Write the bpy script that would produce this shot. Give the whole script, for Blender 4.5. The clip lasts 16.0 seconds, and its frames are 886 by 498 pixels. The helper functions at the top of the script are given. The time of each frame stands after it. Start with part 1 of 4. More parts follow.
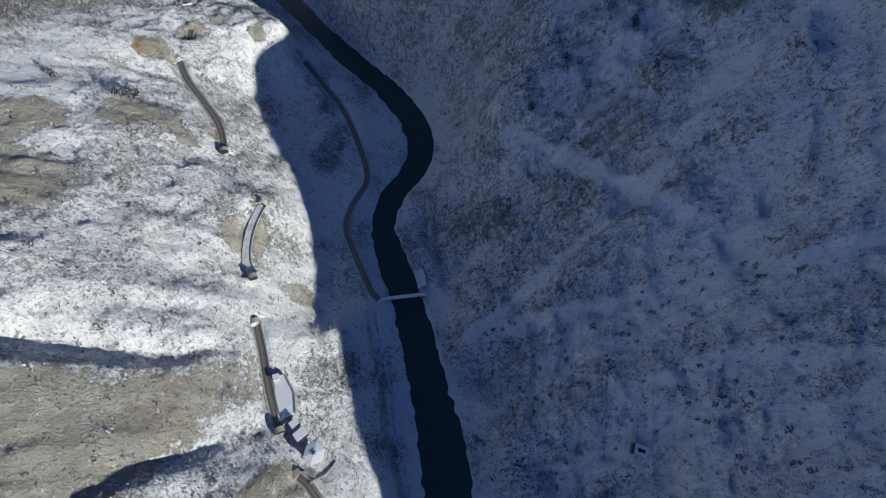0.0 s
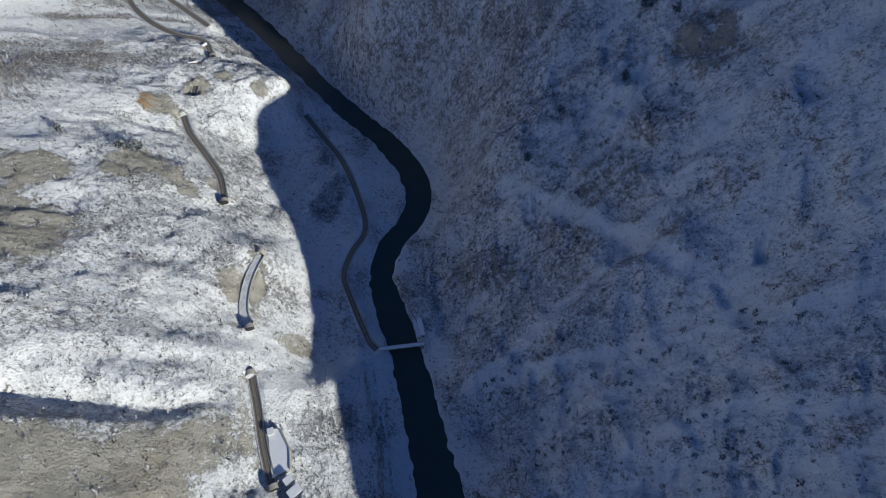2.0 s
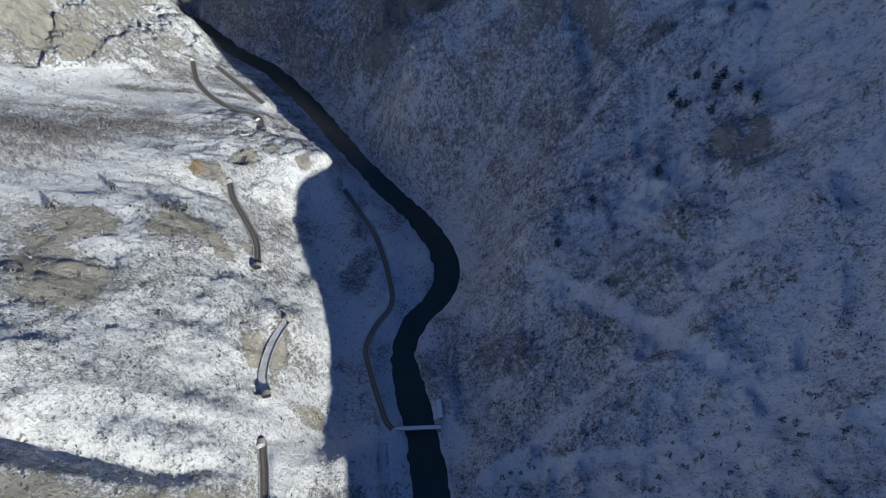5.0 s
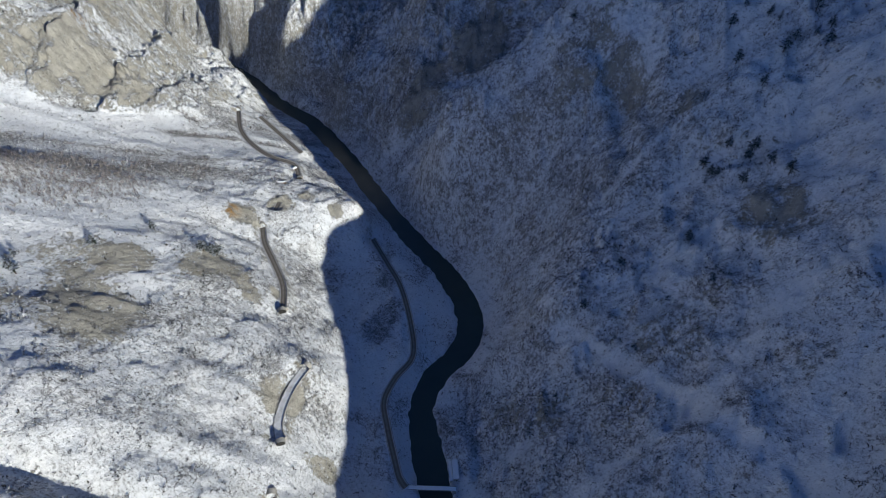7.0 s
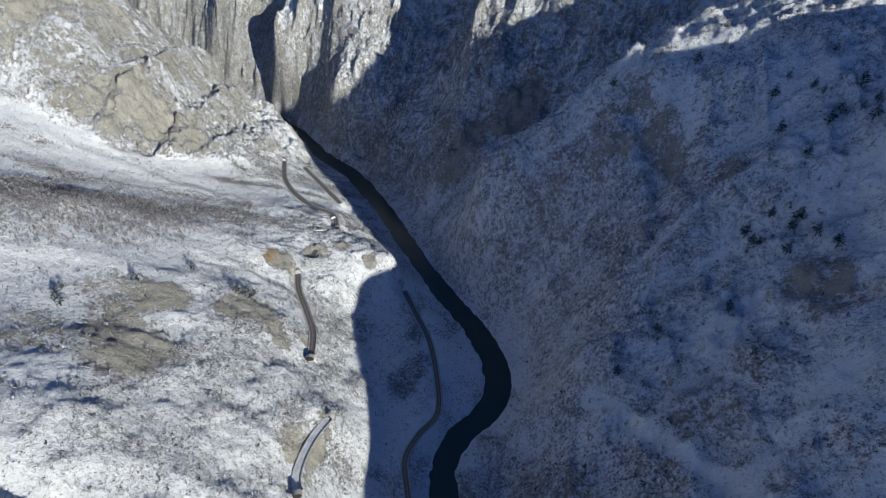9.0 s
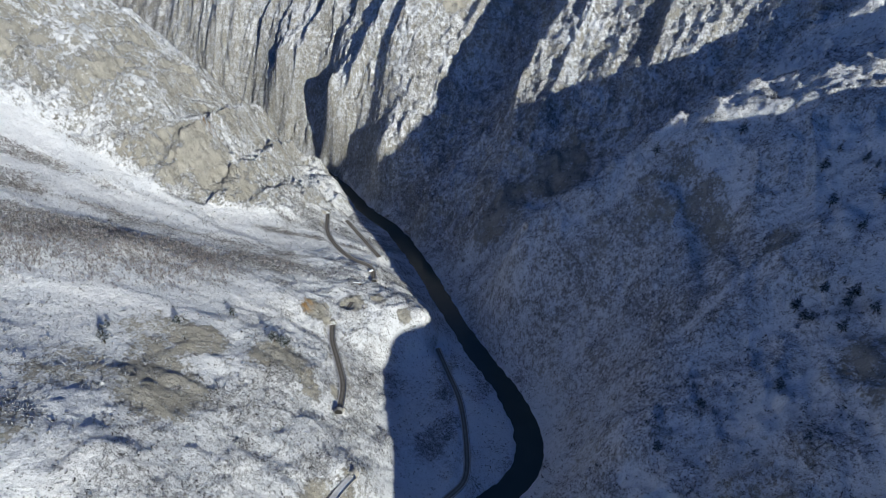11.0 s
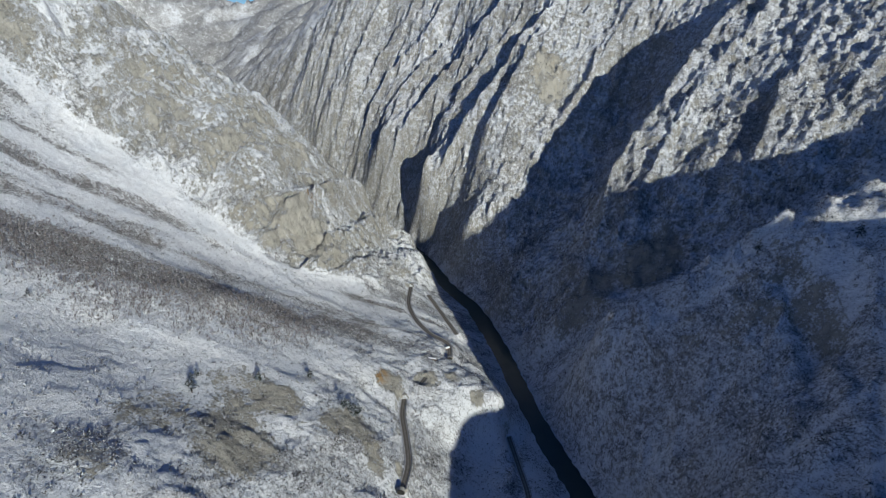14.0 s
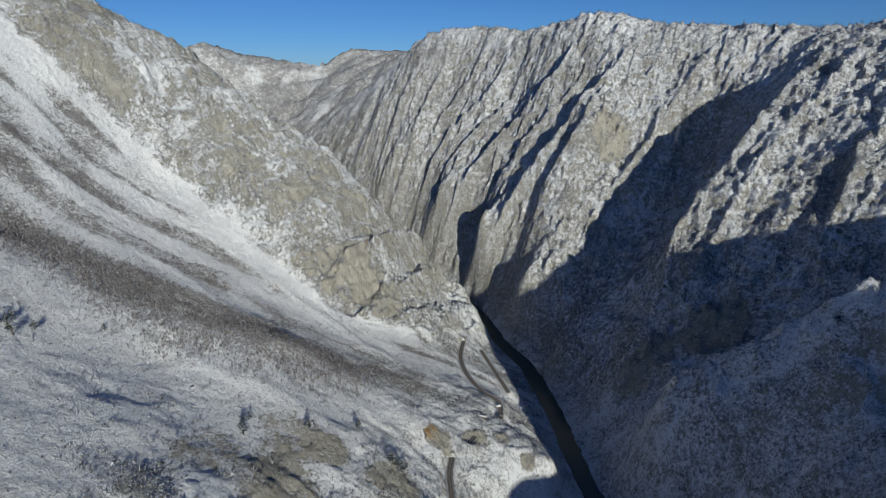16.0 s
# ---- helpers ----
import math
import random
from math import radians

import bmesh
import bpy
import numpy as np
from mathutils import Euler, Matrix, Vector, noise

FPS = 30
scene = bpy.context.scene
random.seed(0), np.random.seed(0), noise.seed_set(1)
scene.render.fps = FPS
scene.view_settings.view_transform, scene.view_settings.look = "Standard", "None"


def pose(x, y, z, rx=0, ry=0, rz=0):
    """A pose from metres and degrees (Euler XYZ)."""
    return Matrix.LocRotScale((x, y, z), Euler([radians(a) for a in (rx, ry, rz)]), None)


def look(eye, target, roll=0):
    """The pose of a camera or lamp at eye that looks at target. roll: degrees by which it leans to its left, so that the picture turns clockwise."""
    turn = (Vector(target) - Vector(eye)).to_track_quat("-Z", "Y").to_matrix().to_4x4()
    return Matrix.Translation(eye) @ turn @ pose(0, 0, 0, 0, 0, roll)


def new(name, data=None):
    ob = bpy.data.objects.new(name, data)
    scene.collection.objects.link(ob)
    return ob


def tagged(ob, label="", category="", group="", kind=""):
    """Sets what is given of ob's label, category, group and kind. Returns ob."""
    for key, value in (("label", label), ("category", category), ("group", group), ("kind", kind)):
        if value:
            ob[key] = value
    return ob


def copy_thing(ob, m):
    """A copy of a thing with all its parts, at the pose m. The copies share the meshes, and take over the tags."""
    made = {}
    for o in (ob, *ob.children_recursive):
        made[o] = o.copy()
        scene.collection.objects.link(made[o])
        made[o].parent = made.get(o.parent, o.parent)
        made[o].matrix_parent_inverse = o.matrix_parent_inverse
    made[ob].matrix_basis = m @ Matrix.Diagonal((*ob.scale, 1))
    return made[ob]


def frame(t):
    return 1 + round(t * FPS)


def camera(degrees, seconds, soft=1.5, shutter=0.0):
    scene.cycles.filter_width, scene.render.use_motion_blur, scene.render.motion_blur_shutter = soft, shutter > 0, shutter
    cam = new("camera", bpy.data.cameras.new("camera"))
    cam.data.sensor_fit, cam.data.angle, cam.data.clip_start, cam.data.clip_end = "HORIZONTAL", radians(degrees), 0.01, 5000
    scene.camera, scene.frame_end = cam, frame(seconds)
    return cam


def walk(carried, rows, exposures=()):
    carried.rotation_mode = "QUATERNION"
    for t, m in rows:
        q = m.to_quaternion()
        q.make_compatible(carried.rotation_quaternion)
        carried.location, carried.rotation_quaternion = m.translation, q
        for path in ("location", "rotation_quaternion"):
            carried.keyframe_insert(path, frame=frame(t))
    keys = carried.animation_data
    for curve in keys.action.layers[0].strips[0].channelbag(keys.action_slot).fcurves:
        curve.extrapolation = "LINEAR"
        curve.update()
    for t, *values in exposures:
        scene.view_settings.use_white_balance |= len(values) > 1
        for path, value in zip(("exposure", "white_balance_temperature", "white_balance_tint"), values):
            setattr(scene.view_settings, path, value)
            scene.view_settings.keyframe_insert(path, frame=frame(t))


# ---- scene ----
cam = camera(79.3, 16.0, soft=0.8)
EYE = (0.0, 0.0, 600.0)
# seconds, turn to the left, tilt
TURNS = [(0.0, 0.0, -63.81), (0.5, -0.1, -62.74), (1.0, -0.21, -61.44), (1.5, -0.3, -60.11), (2.0, -0.41, -58.6),
         (2.5, -0.47, -57.1), (3.0, -0.55, -55.75), (3.5, 0.44, -54.3), (4.0, 1.97, -52.97), (6.5, 7.66, -45.8),
         (7.0, 8.66, -44.42), (7.5, 9.81, -42.92), (8.0, 10.78, -41.55), (8.5, 12.01, -40.05), (9.0, 13.26, -38.52),
         (11.5, 19.09, -30.9), (12.0, 20.31, -29.46), (12.5, 22.62, -28.0), (13.0, 24.87, -26.77), (13.5, 26.48, -25.37),
         (14.0, 27.93, -23.9), (14.5, 29.09, -22.54), (15.0, 30.46, -21.03), (15.5, 32.0, -19.68), (16.0, 34.25, -18.18)]
walk(cam, [(t, pose(*EYE, 90 + tilt, 0, turn)) for t, turn, tilt in TURNS], [(0.0, -0.08, 6000, 13), (9.0, -0.06, 6000, 13), (12.5, -0.22, 5950, 12), (14.5, -0.45, 6000, 11), (16.0, -0.58, 6200, 11)])

# ---------------------------------------------------------------- light
SUN_EL, SUN_TO = 15.5, (0.79, -0.61)
world = bpy.data.worlds.new("world")
scene.world = world
world.use_nodes = True
wn = world.node_tree
sky = wn.nodes.new("ShaderNodeTexSky")
sky.sky_type, sky.sun_disc = "NISHITA", False
sky.sun_elevation, sky.sun_rotation = radians(SUN_EL), math.atan2(*SUN_TO)
sky.altitude, sky.air_density, sky.dust_density, sky.ozone_density = 3000, 1.0, 1.2, 7.5
wn.nodes["Background"].inputs[1].default_value = 0.105
wn.links.new(sky.outputs[0], wn.nodes["Background"].inputs[0])
sun_data = bpy.data.lights.new("sun", "SUN")
sun_data.energy, sun_data.angle, sun_data.color = 6.0, radians(0.53), (1.0, 0.965, 0.79)
sun = new("sun", sun_data)
a = math.hypot(*SUN_TO) * math.tan(radians(SUN_EL))
sun.matrix_world = look((SUN_TO[0] * 900, SUN_TO[1] * 900, a * 900 + 600), (0, 0, 600))


# ---------------------------------------------------------------- materials
def material(name, rough=0.9):
    m = bpy.data.materials.new(name)
    m.use_nodes = True
    m.node_tree.nodes["Principled BSDF"].inputs["Roughness"].default_value = rough
    m.node_tree.nodes["Principled BSDF"].inputs["Specular IOR Level"].default_value = 0.2
    return m


class Net:
    """Short hand for a material's nodes."""

    def __init__(self, m):
        self.t, self.bsdf = m.node_tree, m.node_tree.nodes["Principled BSDF"]
        self.pos = self.t.nodes.new("ShaderNodeNewGeometry").outputs["Position"]

    def node(self, kind, *ins, **props):
        n = self.t.nodes.new(kind)
        for k, v in props.items():
            if k == "operation":
                n.operation = v
            elif k == "data_type":
                n.data_type = v
            elif k == "blend_type":
                n.blend_type = v
            elif k == "attribute_name":
                n.attribute_name = v
        for i, v in enumerate(ins):
            if v is None:
                continue
            if isinstance(v, bpy.types.NodeSocket):
                self.t.links.new(v, n.inputs[i])
            else:
                n.inputs[i].default_value = v
        return n

    def math(self, op, *ins):
        return self.node("ShaderNodeMath", *ins, operation=op).outputs[0]

    def noise(self, size, detail=4.0, rough=0.55, stretch=None, coord=None):
        v = coord or self.pos
        if stretch:
            v = self.node("ShaderNodeVectorMath", v, stretch, operation="MULTIPLY").outputs[0]
        n = self.node("ShaderNodeTexNoise", v, None, 1.0 / size, detail, rough)
        return n.outputs[0]

    def ramp(self, v, lo, hi, a=0.0, b=1.0):
        n = self.node("ShaderNodeMapRange", v, lo, hi, a, b)
        n.clamp = True
        return n.outputs[0]

    def mix(self, f, a, b):
        n = self.t.nodes.new("ShaderNodeMix")
        n.data_type = "RGBA"
        for i, v in ((0, f), (6, a), (7, b)):
            if isinstance(v, bpy.types.NodeSocket):
                self.t.links.new(v, n.inputs[i])
            else:
                n.inputs[i].default_value = (*v, 1.0) if isinstance(v, tuple) else v
        return n.outputs[2]

    def attr(self, name):
        return self.node("ShaderNodeAttribute", attribute_name=name).outputs["Fac"]

    def colour(self, v):
        if isinstance(v, tuple):
            self.bsdf.inputs["Base Color"].default_value = (*v, 1)
        else:
            self.t.links.new(v, self.bsdf.inputs["Base Color"])

    def bump(self, v, strength, distance):
        n = self.t.nodes.new("ShaderNodeBump")
        n.inputs["Strength"].default_value, n.inputs["Distance"].default_value = strength, distance
        self.t.links.new(v, n.inputs["Height"])
        self.t.links.new(n.outputs[0], self.bsdf.inputs["Normal"])


def mat_ground():
    m = material("snowy_hillside", 0.85)
    k = Net(m)
    big, mid, fine = k.noise(60, 5), k.noise(8, 6, 0.7), k.noise(1.6, 4, 0.75)
    rock_noise = k.noise(13, 8, 0.75, (1, 1, 0.5))
    cracks = k.noise(5, 7, 0.8, (1, 1, 0.4))
    limestone = k.mix(k.ramp(rock_noise, 0.32, 0.68), (0.37, 0.348, 0.30), (0.59, 0.56, 0.49))
    limestone = k.mix(k.ramp(k.noise(45, 3), 0.5, 0.72, 0, 0.4), limestone, (0.35, 0.30, 0.225))
    limestone = k.mix(k.ramp(cracks, 0.57, 0.66, 0, 0.6), limestone, (0.11, 0.10, 0.085))
    limestone = k.mix(k.math("MULTIPLY", k.attr("ochre"), k.ramp(mid, 0.35, 0.6)), limestone, (0.47, 0.27, 0.09))
    scrub = k.mix(k.ramp(fine, 0.38, 0.62), (0.10, 0.094, 0.09), (0.46, 0.455, 0.455))
    snow = k.mix(k.ramp(big, 0.3, 0.7), (0.79, 0.81, 0.84), (0.87, 0.87, 0.88))
    # scrub and stones that stick out of the snow
    grain = k.noise(3.6, 7, 0.8, (1, 1, 0.6))
    s = k.math("ADD", k.math("ADD", k.math("MULTIPLY", mid, 0.25), k.math("MULTIPLY", grain, 0.45)), k.math("MULTIPLY", fine, 0.30))
    s = k.math("ADD", 0.5, k.math("MULTIPLY", k.math("SUBTRACT", s, 0.5), 1.5))
    s = k.math("ADD", s, k.math("MULTIPLY", k.math("SUBTRACT", k.noise(9, 7, 0.8), 0.5), 0.3))
    s = k.math("ADD", s, k.math("ADD", k.math("MULTIPLY", k.attr("scrub"), 0.20), k.math("MULTIPLY", k.math("SUBTRACT", big, 0.5), 0.22)))
    ground = k.mix(k.ramp(s, 0.54, 0.67, 0, 0.45), snow, (0.30, 0.295, 0.30))
    ground = k.mix(k.ramp(s, 0.645, 0.69, 0, 0.92), ground, scrub)
    twigs = k.math("MULTIPLY", k.ramp(k.noise(2.4, 6, 0.75, (1, 1, 0.4)), 0.565, 0.60), k.ramp(k.attr("scrub"), 0.05, 0.55, 0.3, 0.9))
    ground = k.mix(twigs, ground, (0.10, 0.095, 0.09))
    # thin dark lines along noise contours, where the scrub attribute is high
    vein = k.ramp(k.math("ABSOLUTE", k.math("SUBTRACT", k.noise(34, 6, 0.6), 0.5)), 0.004, 0.014, 1, 0)
    vein = k.math("MULTIPLY", vein, k.math("MULTIPLY", k.ramp(k.noise(70, 3), 0.48, 0.6), k.ramp(k.attr("scrub"), 0.2, 0.5)))
    ground = k.mix(k.math("MULTIPLY", vein, 0.85), ground, (0.09, 0.085, 0.08))
    r = k.math("ADD", k.math("MULTIPLY", k.math("SUBTRACT", k.math("ADD", mid, rock_noise), 1.0), 0.75),
               k.math("MULTIPLY", k.math("SUBTRACT", k.noise(3.6, 8, 0.85), 0.5), 2.3))
    coarse = k.noise(11, 7, 0.8, (1, 1, 0.55))
    r = k.math("ADD", r, k.math("MULTIPLY", k.math("SUBTRACT", coarse, 0.5), 1.1))
    r = k.math("ADD", k.attr("rock"), r)
    ground = k.mix(k.ramp(r, 0.37, 0.43), ground, limestone)
    flecks = k.math("ADD", k.math("MULTIPLY", k.noise(2.6, 6, 0.8), 0.6), k.math("MULTIPLY", k.noise(7.5, 7, 0.8, (1, 1, 0.7)), 0.6))
    flecks = k.math("ADD", flecks, k.math("MULTIPLY", k.math("SUBTRACT", k.noise(26, 4), 0.5), 0.45))
    flecks = k.math("SUBTRACT", flecks, k.math("MULTIPLY", k.ramp(k.attr("rock"), 0.45, 0.8), 0.06))
    ground = k.mix(k.ramp(flecks, 0.655, 0.69, 0, 0.95), ground, snow)
    k.colour(ground)
    stone = k.math("MULTIPLY", k.ramp(r, 0.37, 0.43), k.math("ADD", k.math("MULTIPLY", rock_noise, 5.0), k.math("MULTIPLY", cracks, 3.4)))
    k.bump(k.math("ADD", stone, k.math("ADD", k.math("MULTIPLY", mid, 3.0), k.math("ADD", k.math("MULTIPLY", fine, 1.2), k.math("MULTIPLY", coarse, 1.6)))), 1.0, 1.5)
    return m


def mat_water():
    m = material("river_water", 0.22)
    k = Net(m)
    k.colour(k.mix(k.noise(25, 3), (0.034, 0.048, 0.044), (0.046, 0.062, 0.055)))
    k.bsdf.inputs["Specular IOR Level"].default_value = 0.35
    k.bump(k.noise(2.5, 3), 0.25, 0.3)
    return m


def mat_plain(name, a, b, size=2.0, rough=0.85, bump=0.0):
    m = material(name, rough)
    k = Net(m)
    n = k.noise(size, 5, 0.65)
    k.colour(k.mix(k.ramp(n, 0.3, 0.7), a, b))
    if bump:
        k.bump(n, 0.6, bump)
    return m


GROUND, WATER = mat_ground(), mat_water()
SLUSH = mat_plain("salted_slush_edge", (0.30, 0.28, 0.26), (0.62, 0.61, 0.60), 3)
SNOW = mat_plain("snow_cover", (0.78, 0.80, 0.83), (0.86, 0.86, 0.87), 4, 0.8, 0.1)
TRODDEN = mat_plain("trodden_snow", (0.20, 0.195, 0.19), (0.80, 0.81, 0.83), 6)
CONCRETE = mat_plain("weathered_concrete", (0.24, 0.235, 0.22), (0.40, 0.39, 0.37), 3)


# ---------------------------------------------------------------- landform
def value_noise(x, y, seed):
    """Smooth noise between -1 and 1 on arrays."""
    xi, yi = np.floor(x).astype(np.int64), np.floor(y).astype(np.int64)
    fx, fy = x - xi, y - yi
    fx, fy = fx * fx * fx * (fx * (fx * 6 - 15) + 10), fy * fy * fy * (fy * (fy * 6 - 15) + 10)

    def h(i, j):
        n = (i * 374761393 + j * 668265263 + seed * 2147483647 + 1013904223) & 0xFFFFFFFF
        n = ((n ^ (n >> 13)) * 1274126177) & 0xFFFFFFFF
        n = ((n ^ (n >> 16)) * 2246822519) & 0xFFFFFFFF
        return ((n ^ (n >> 15)) & 0xFFFF) / 32767.5 - 1.0

    a, b, c, d = h(xi, yi), h(xi + 1, yi), h(xi, yi + 1), h(xi + 1, yi + 1)
    return (a * (1 - fx) + b * fx) * (1 - fy) + (c * (1 - fx) + d * fx) * fy


def fbm(x, y, size, seed, octaves=4, gain=0.5):
    out, amp, tot = np.zeros_like(x), 1.0, 0.0
    for o in range(octaves):
        f = 2.0 ** o / size
        ca, sa = math.cos(o * 1.1 + seed), math.sin(o * 1.1 + seed)
        out += amp * value_noise((x * ca - y * sa) * f + 17.3 * o, (x * sa + y * ca) * f - 9.1 * o, seed + 31 * o)
        tot += amp
        amp *= gain
    return out / tot


def ridged(x, y, size_x, size_y, seed, octaves=3):
    """Sharp crests with hollows between them, long in one direction."""
    out, amp, tot = np.zeros_like(x), 1.0, 0.0
    for o in range(octaves):
        f = 2.0 ** o
        out += amp * (1 - 2.2 * np.abs(value_noise(x * f / size_x + 3.7 * o, y * f / size_y, seed + 7 * o)))
        tot += amp
        amp *= 0.5
    return out / tot


def smooth(v, lo, hi):
    t = np.clip((v - lo) / (hi - lo), 0, 1)
    return t * t * (3 - 2 * t)


def path_points(pts, step):
    """A smooth line through the points, a point about every step metres."""
    p = np.array(pts, float)
    p = np.vstack([2 * p[0] - p[1], p, 2 * p[-1] - p[-2]])
    out = []
    for i in range(1, len(p) - 2):
        n = max(2, int(np.hypot(*(p[i + 1] - p[i])[:2]) / step))
        for s in np.linspace(0, 1, n, endpoint=False):
            out.append(0.5 * (2 * p[i] + (p[i + 1] - p[i - 1]) * s + (2 * p[i - 1] - 5 * p[i] + 4 * p[i + 1] - p[i + 2]) * s * s
                              + (3 * p[i] - p[i - 1] - 3 * p[i + 1] + p[i + 2]) * s ** 3))
    out.append(p[-2])
    return np.array(out)


def near_path(x, y, line, butt=False):
    """Distance to a line of points, and the line's third value there. butt: nothing past the line's ends."""
    best, val = np.full(x.shape, 1e9), np.zeros(x.shape)
    last = len(line) - 2
    for i, (a, b) in enumerate(zip(line[:-1], line[1:])):
        d = b[:2] - a[:2]
        s0 = ((x - a[0]) * d[0] + (y - a[1]) * d[1]) / (d @ d + 1e-9)
        s = np.clip(s0, 0, 1)
        r = np.hypot(x - a[0] - s * d[0], y - a[1] - s * d[1])
        if butt and i == 0:
            r = np.where(s0 < 0, 1e8, r)
        if butt and i == last:
            r = np.where(s0 > 1, 1e8, r)
        m = r < best
        best = np.where(m, r, best)
        val = np.where(m, a[2] + s * (b[2] - a[2]), val)
    return best, val


# the river's middle line: x, y, half its width
RIVER = [(60, -1500, 24), (90, -700, 24), (50, -250, 24), (15, -50, 24), (6, 13, 24), (-3, 75, 23), (-14, 115, 20), (-30, 179, 19),
         (-44, 228, 17.5), (-66, 288, 16), (-76, 328, 14), (-67, 370, 14), (-39, 415, 16), (-32, 462, 17), (-50, 512, 17),
         (-90, 565, 15), (-146, 622, 15), (-197, 682, 14), (-250, 746, 15), (-277, 782, 15), (-342, 857, 16), (-423, 941, 16),
         (-516, 1003, 15), (-592, 1072, 13), (-680, 1140, 14), (-850, 1230, 14), (-1150, 1300, 14), (-1500, 1380, 14),
         (-2000, 1480, 14), (-2700, 1900, 14), (-4000, 2300, 14)]
UPPER_ROAD_SOUTH = [(-60, -60, 99), (-107, 10, 100), (-124, 27, 100)]
UPPER_ROAD = [(-147, 68, 100), (-151, 76, 100), (-161, 101, 100), (-173, 138, 100), (-182, 163, 100)]
UPPER_LEDGE = [(-194, 216, 100), (-202, 230, 100), (-205, 253, 100), (-203, 277, 100), (-197, 298, 100)]
UPPER_ROAD_NORTH = [(-251, 373, 100), (-265, 410, 100), (-289, 444, 100), (-317, 480, 100), (-332, 509, 100)]
UPPER_ROAD_SPUR = [(-328, 541, 100), (-329, 566, 100)]
UPPER_ROAD_FAR = [(-330, 644, 84), (-352, 680, 84), (-396, 695, 84), (-444, 728, 82), (-487, 775, 80), (-520, 838, 78)]
LOWER_ROAD_FAR = [(-500, 875, 46), (-447, 829, 45), (-378, 768, 45)]
LOWER_ROAD = [(-75, 224, 10), (-84, 233, 10), (-93, 251, 12), (-110, 288, 15), (-121, 320, 15), (-114, 353, 15), (-99, 387, 15), (-109, 432, 15),
              (-137, 499, 16), (-169, 546, 17), (-203, 593, 18)]
ROADS = [UPPER_ROAD_SOUTH, UPPER_ROAD, UPPER_LEDGE, UPPER_ROAD_NORTH, UPPER_ROAD_SPUR, UPPER_ROAD_FAR, LOWER_ROAD_FAR, LOWER_ROAD]

# crests, hollows and shoulders of the mountains: x, y, z
SPUR_CREST = [(-566, 1018, 8), (-596, 1036, 26), (-628, 1042, 46), (-708, 1006, 109), (-775, 981, 207), (-855, 952, 286), (-954, 927, 391), (-1043, 888, 457),
              (-1142, 827, 536), (-1237, 756, 638), (-1338, 656, 720), (-1450, 560, 800)]
SPUR_FACE = [(-629, 738, 192), (-704, 714, 277), (-774, 697, 328), (-869, 671, 377), (-956, 639, 440), (-1046, 607, 504), (-1105, 562, 579), (-1181, 492, 670)]
CLIFF_FOOT = [(-552, 699, 133), (-624, 594, 190), (-699, 577, 231), (-787, 556, 283), (-884, 539, 345), (-973, 525, 400), (-1073, 490, 501), (-1137, 442, 600), (-1197, 392, 666)]
KNOB = [(-222, 600, 66), (-244, 588, 74), (-266, 590, 84), (-310, 622, 90)]
RIVER_TERRACE = [(-238, 540, 27), (-228, 496, 28), (-198, 430, 28), (-166, 386, 28), (-148, 312, 28), (-140, 252, 28), (-138, 205, 30)]
LIT_SHOULDER = [(-119, 174, 46), (-101, 137, 44), (-77, 85, 40), (-57, 28, 38)]
SNOW_HOLLOW = [(-502, 473, 191), (-579, 394, 252), (-676, 336, 288), (-789, 290, 345), (-898, 242, 402)]
LEFT_KNOLL = [(-618, 284, 263), (-651, 195, 309), (-662, 130, 337)]
LEFT_SLOPE = [(-558, 428, 237), (-597, 455, 232), (-345, 183, 227), (-302, 216, 175), (-280, 8, 228), (-227, 8, 190), (-330, 330, 165), (-420, 380, 188)]
LEFT_HIGH = [(-450, -350, 330), (-800, -400, 520), (-950, 50, 560), (-1250, 250, 740), (-1500, -200, 800), (-1700, 700, 850)]
BEHIND_SPUR = [(-800, 1130, 60), (-1000, 1120, 150), (-1250, 1050, 260), (-1550, 950, 420), (-2100, 900, 560)]
FAR_RIM = [(-2250, 1700, 150), (-2032, 1778, 285), (-1837, 1840, 426), (-1640, 1900, 590), (-1505, 1934, 672), (-1310, 1829, 742), (-931, 1770, 726),
           (-586, 1681, 757), (-352, 1643, 717), (-90, 1618, 705), (90, 1618, 705), (420, 1500, 735), (800, 1300, 760)]
PLATEAU = [(-1500, 2150, 650), (-1250, 2000, 720), (-900, 1920, 712), (-560, 1830, 738), (-340, 1790, 705), (-90, 1770, 690), (120, 1770, 690),
           (500, 1700, 715), (-1200, 2350, 680), (-560, 2300, 690), (0, 2300, 660), (600, 2200, 690)]
WALL_RIB = [(-215, 905, 150), (-162, 946, 208), (-128, 1052, 303), (-64, 1178, 406), (-51, 1349, 556), (-30, 1480, 650)]
WALL_HOLLOW = [(-345, 930, 95), (-300, 1070, 176), (-268, 1240, 262), (-225, 1400, 405)]
WALL_FACE = [(-497, 1070, 164), (-702, 1211, 208), (-934, 1360, 265), (-1235, 1509, 329), (-687, 1104, 66), (-891, 1181, 151), (-1108, 1289, 201),
             (-585, 1468, 495), (-831, 1597, 514), (-1126, 1713, 561)]
WALL_SHOULDER = [(-507, 1175, 250), (-467, 1373, 462), (-465, 1479, 556)]
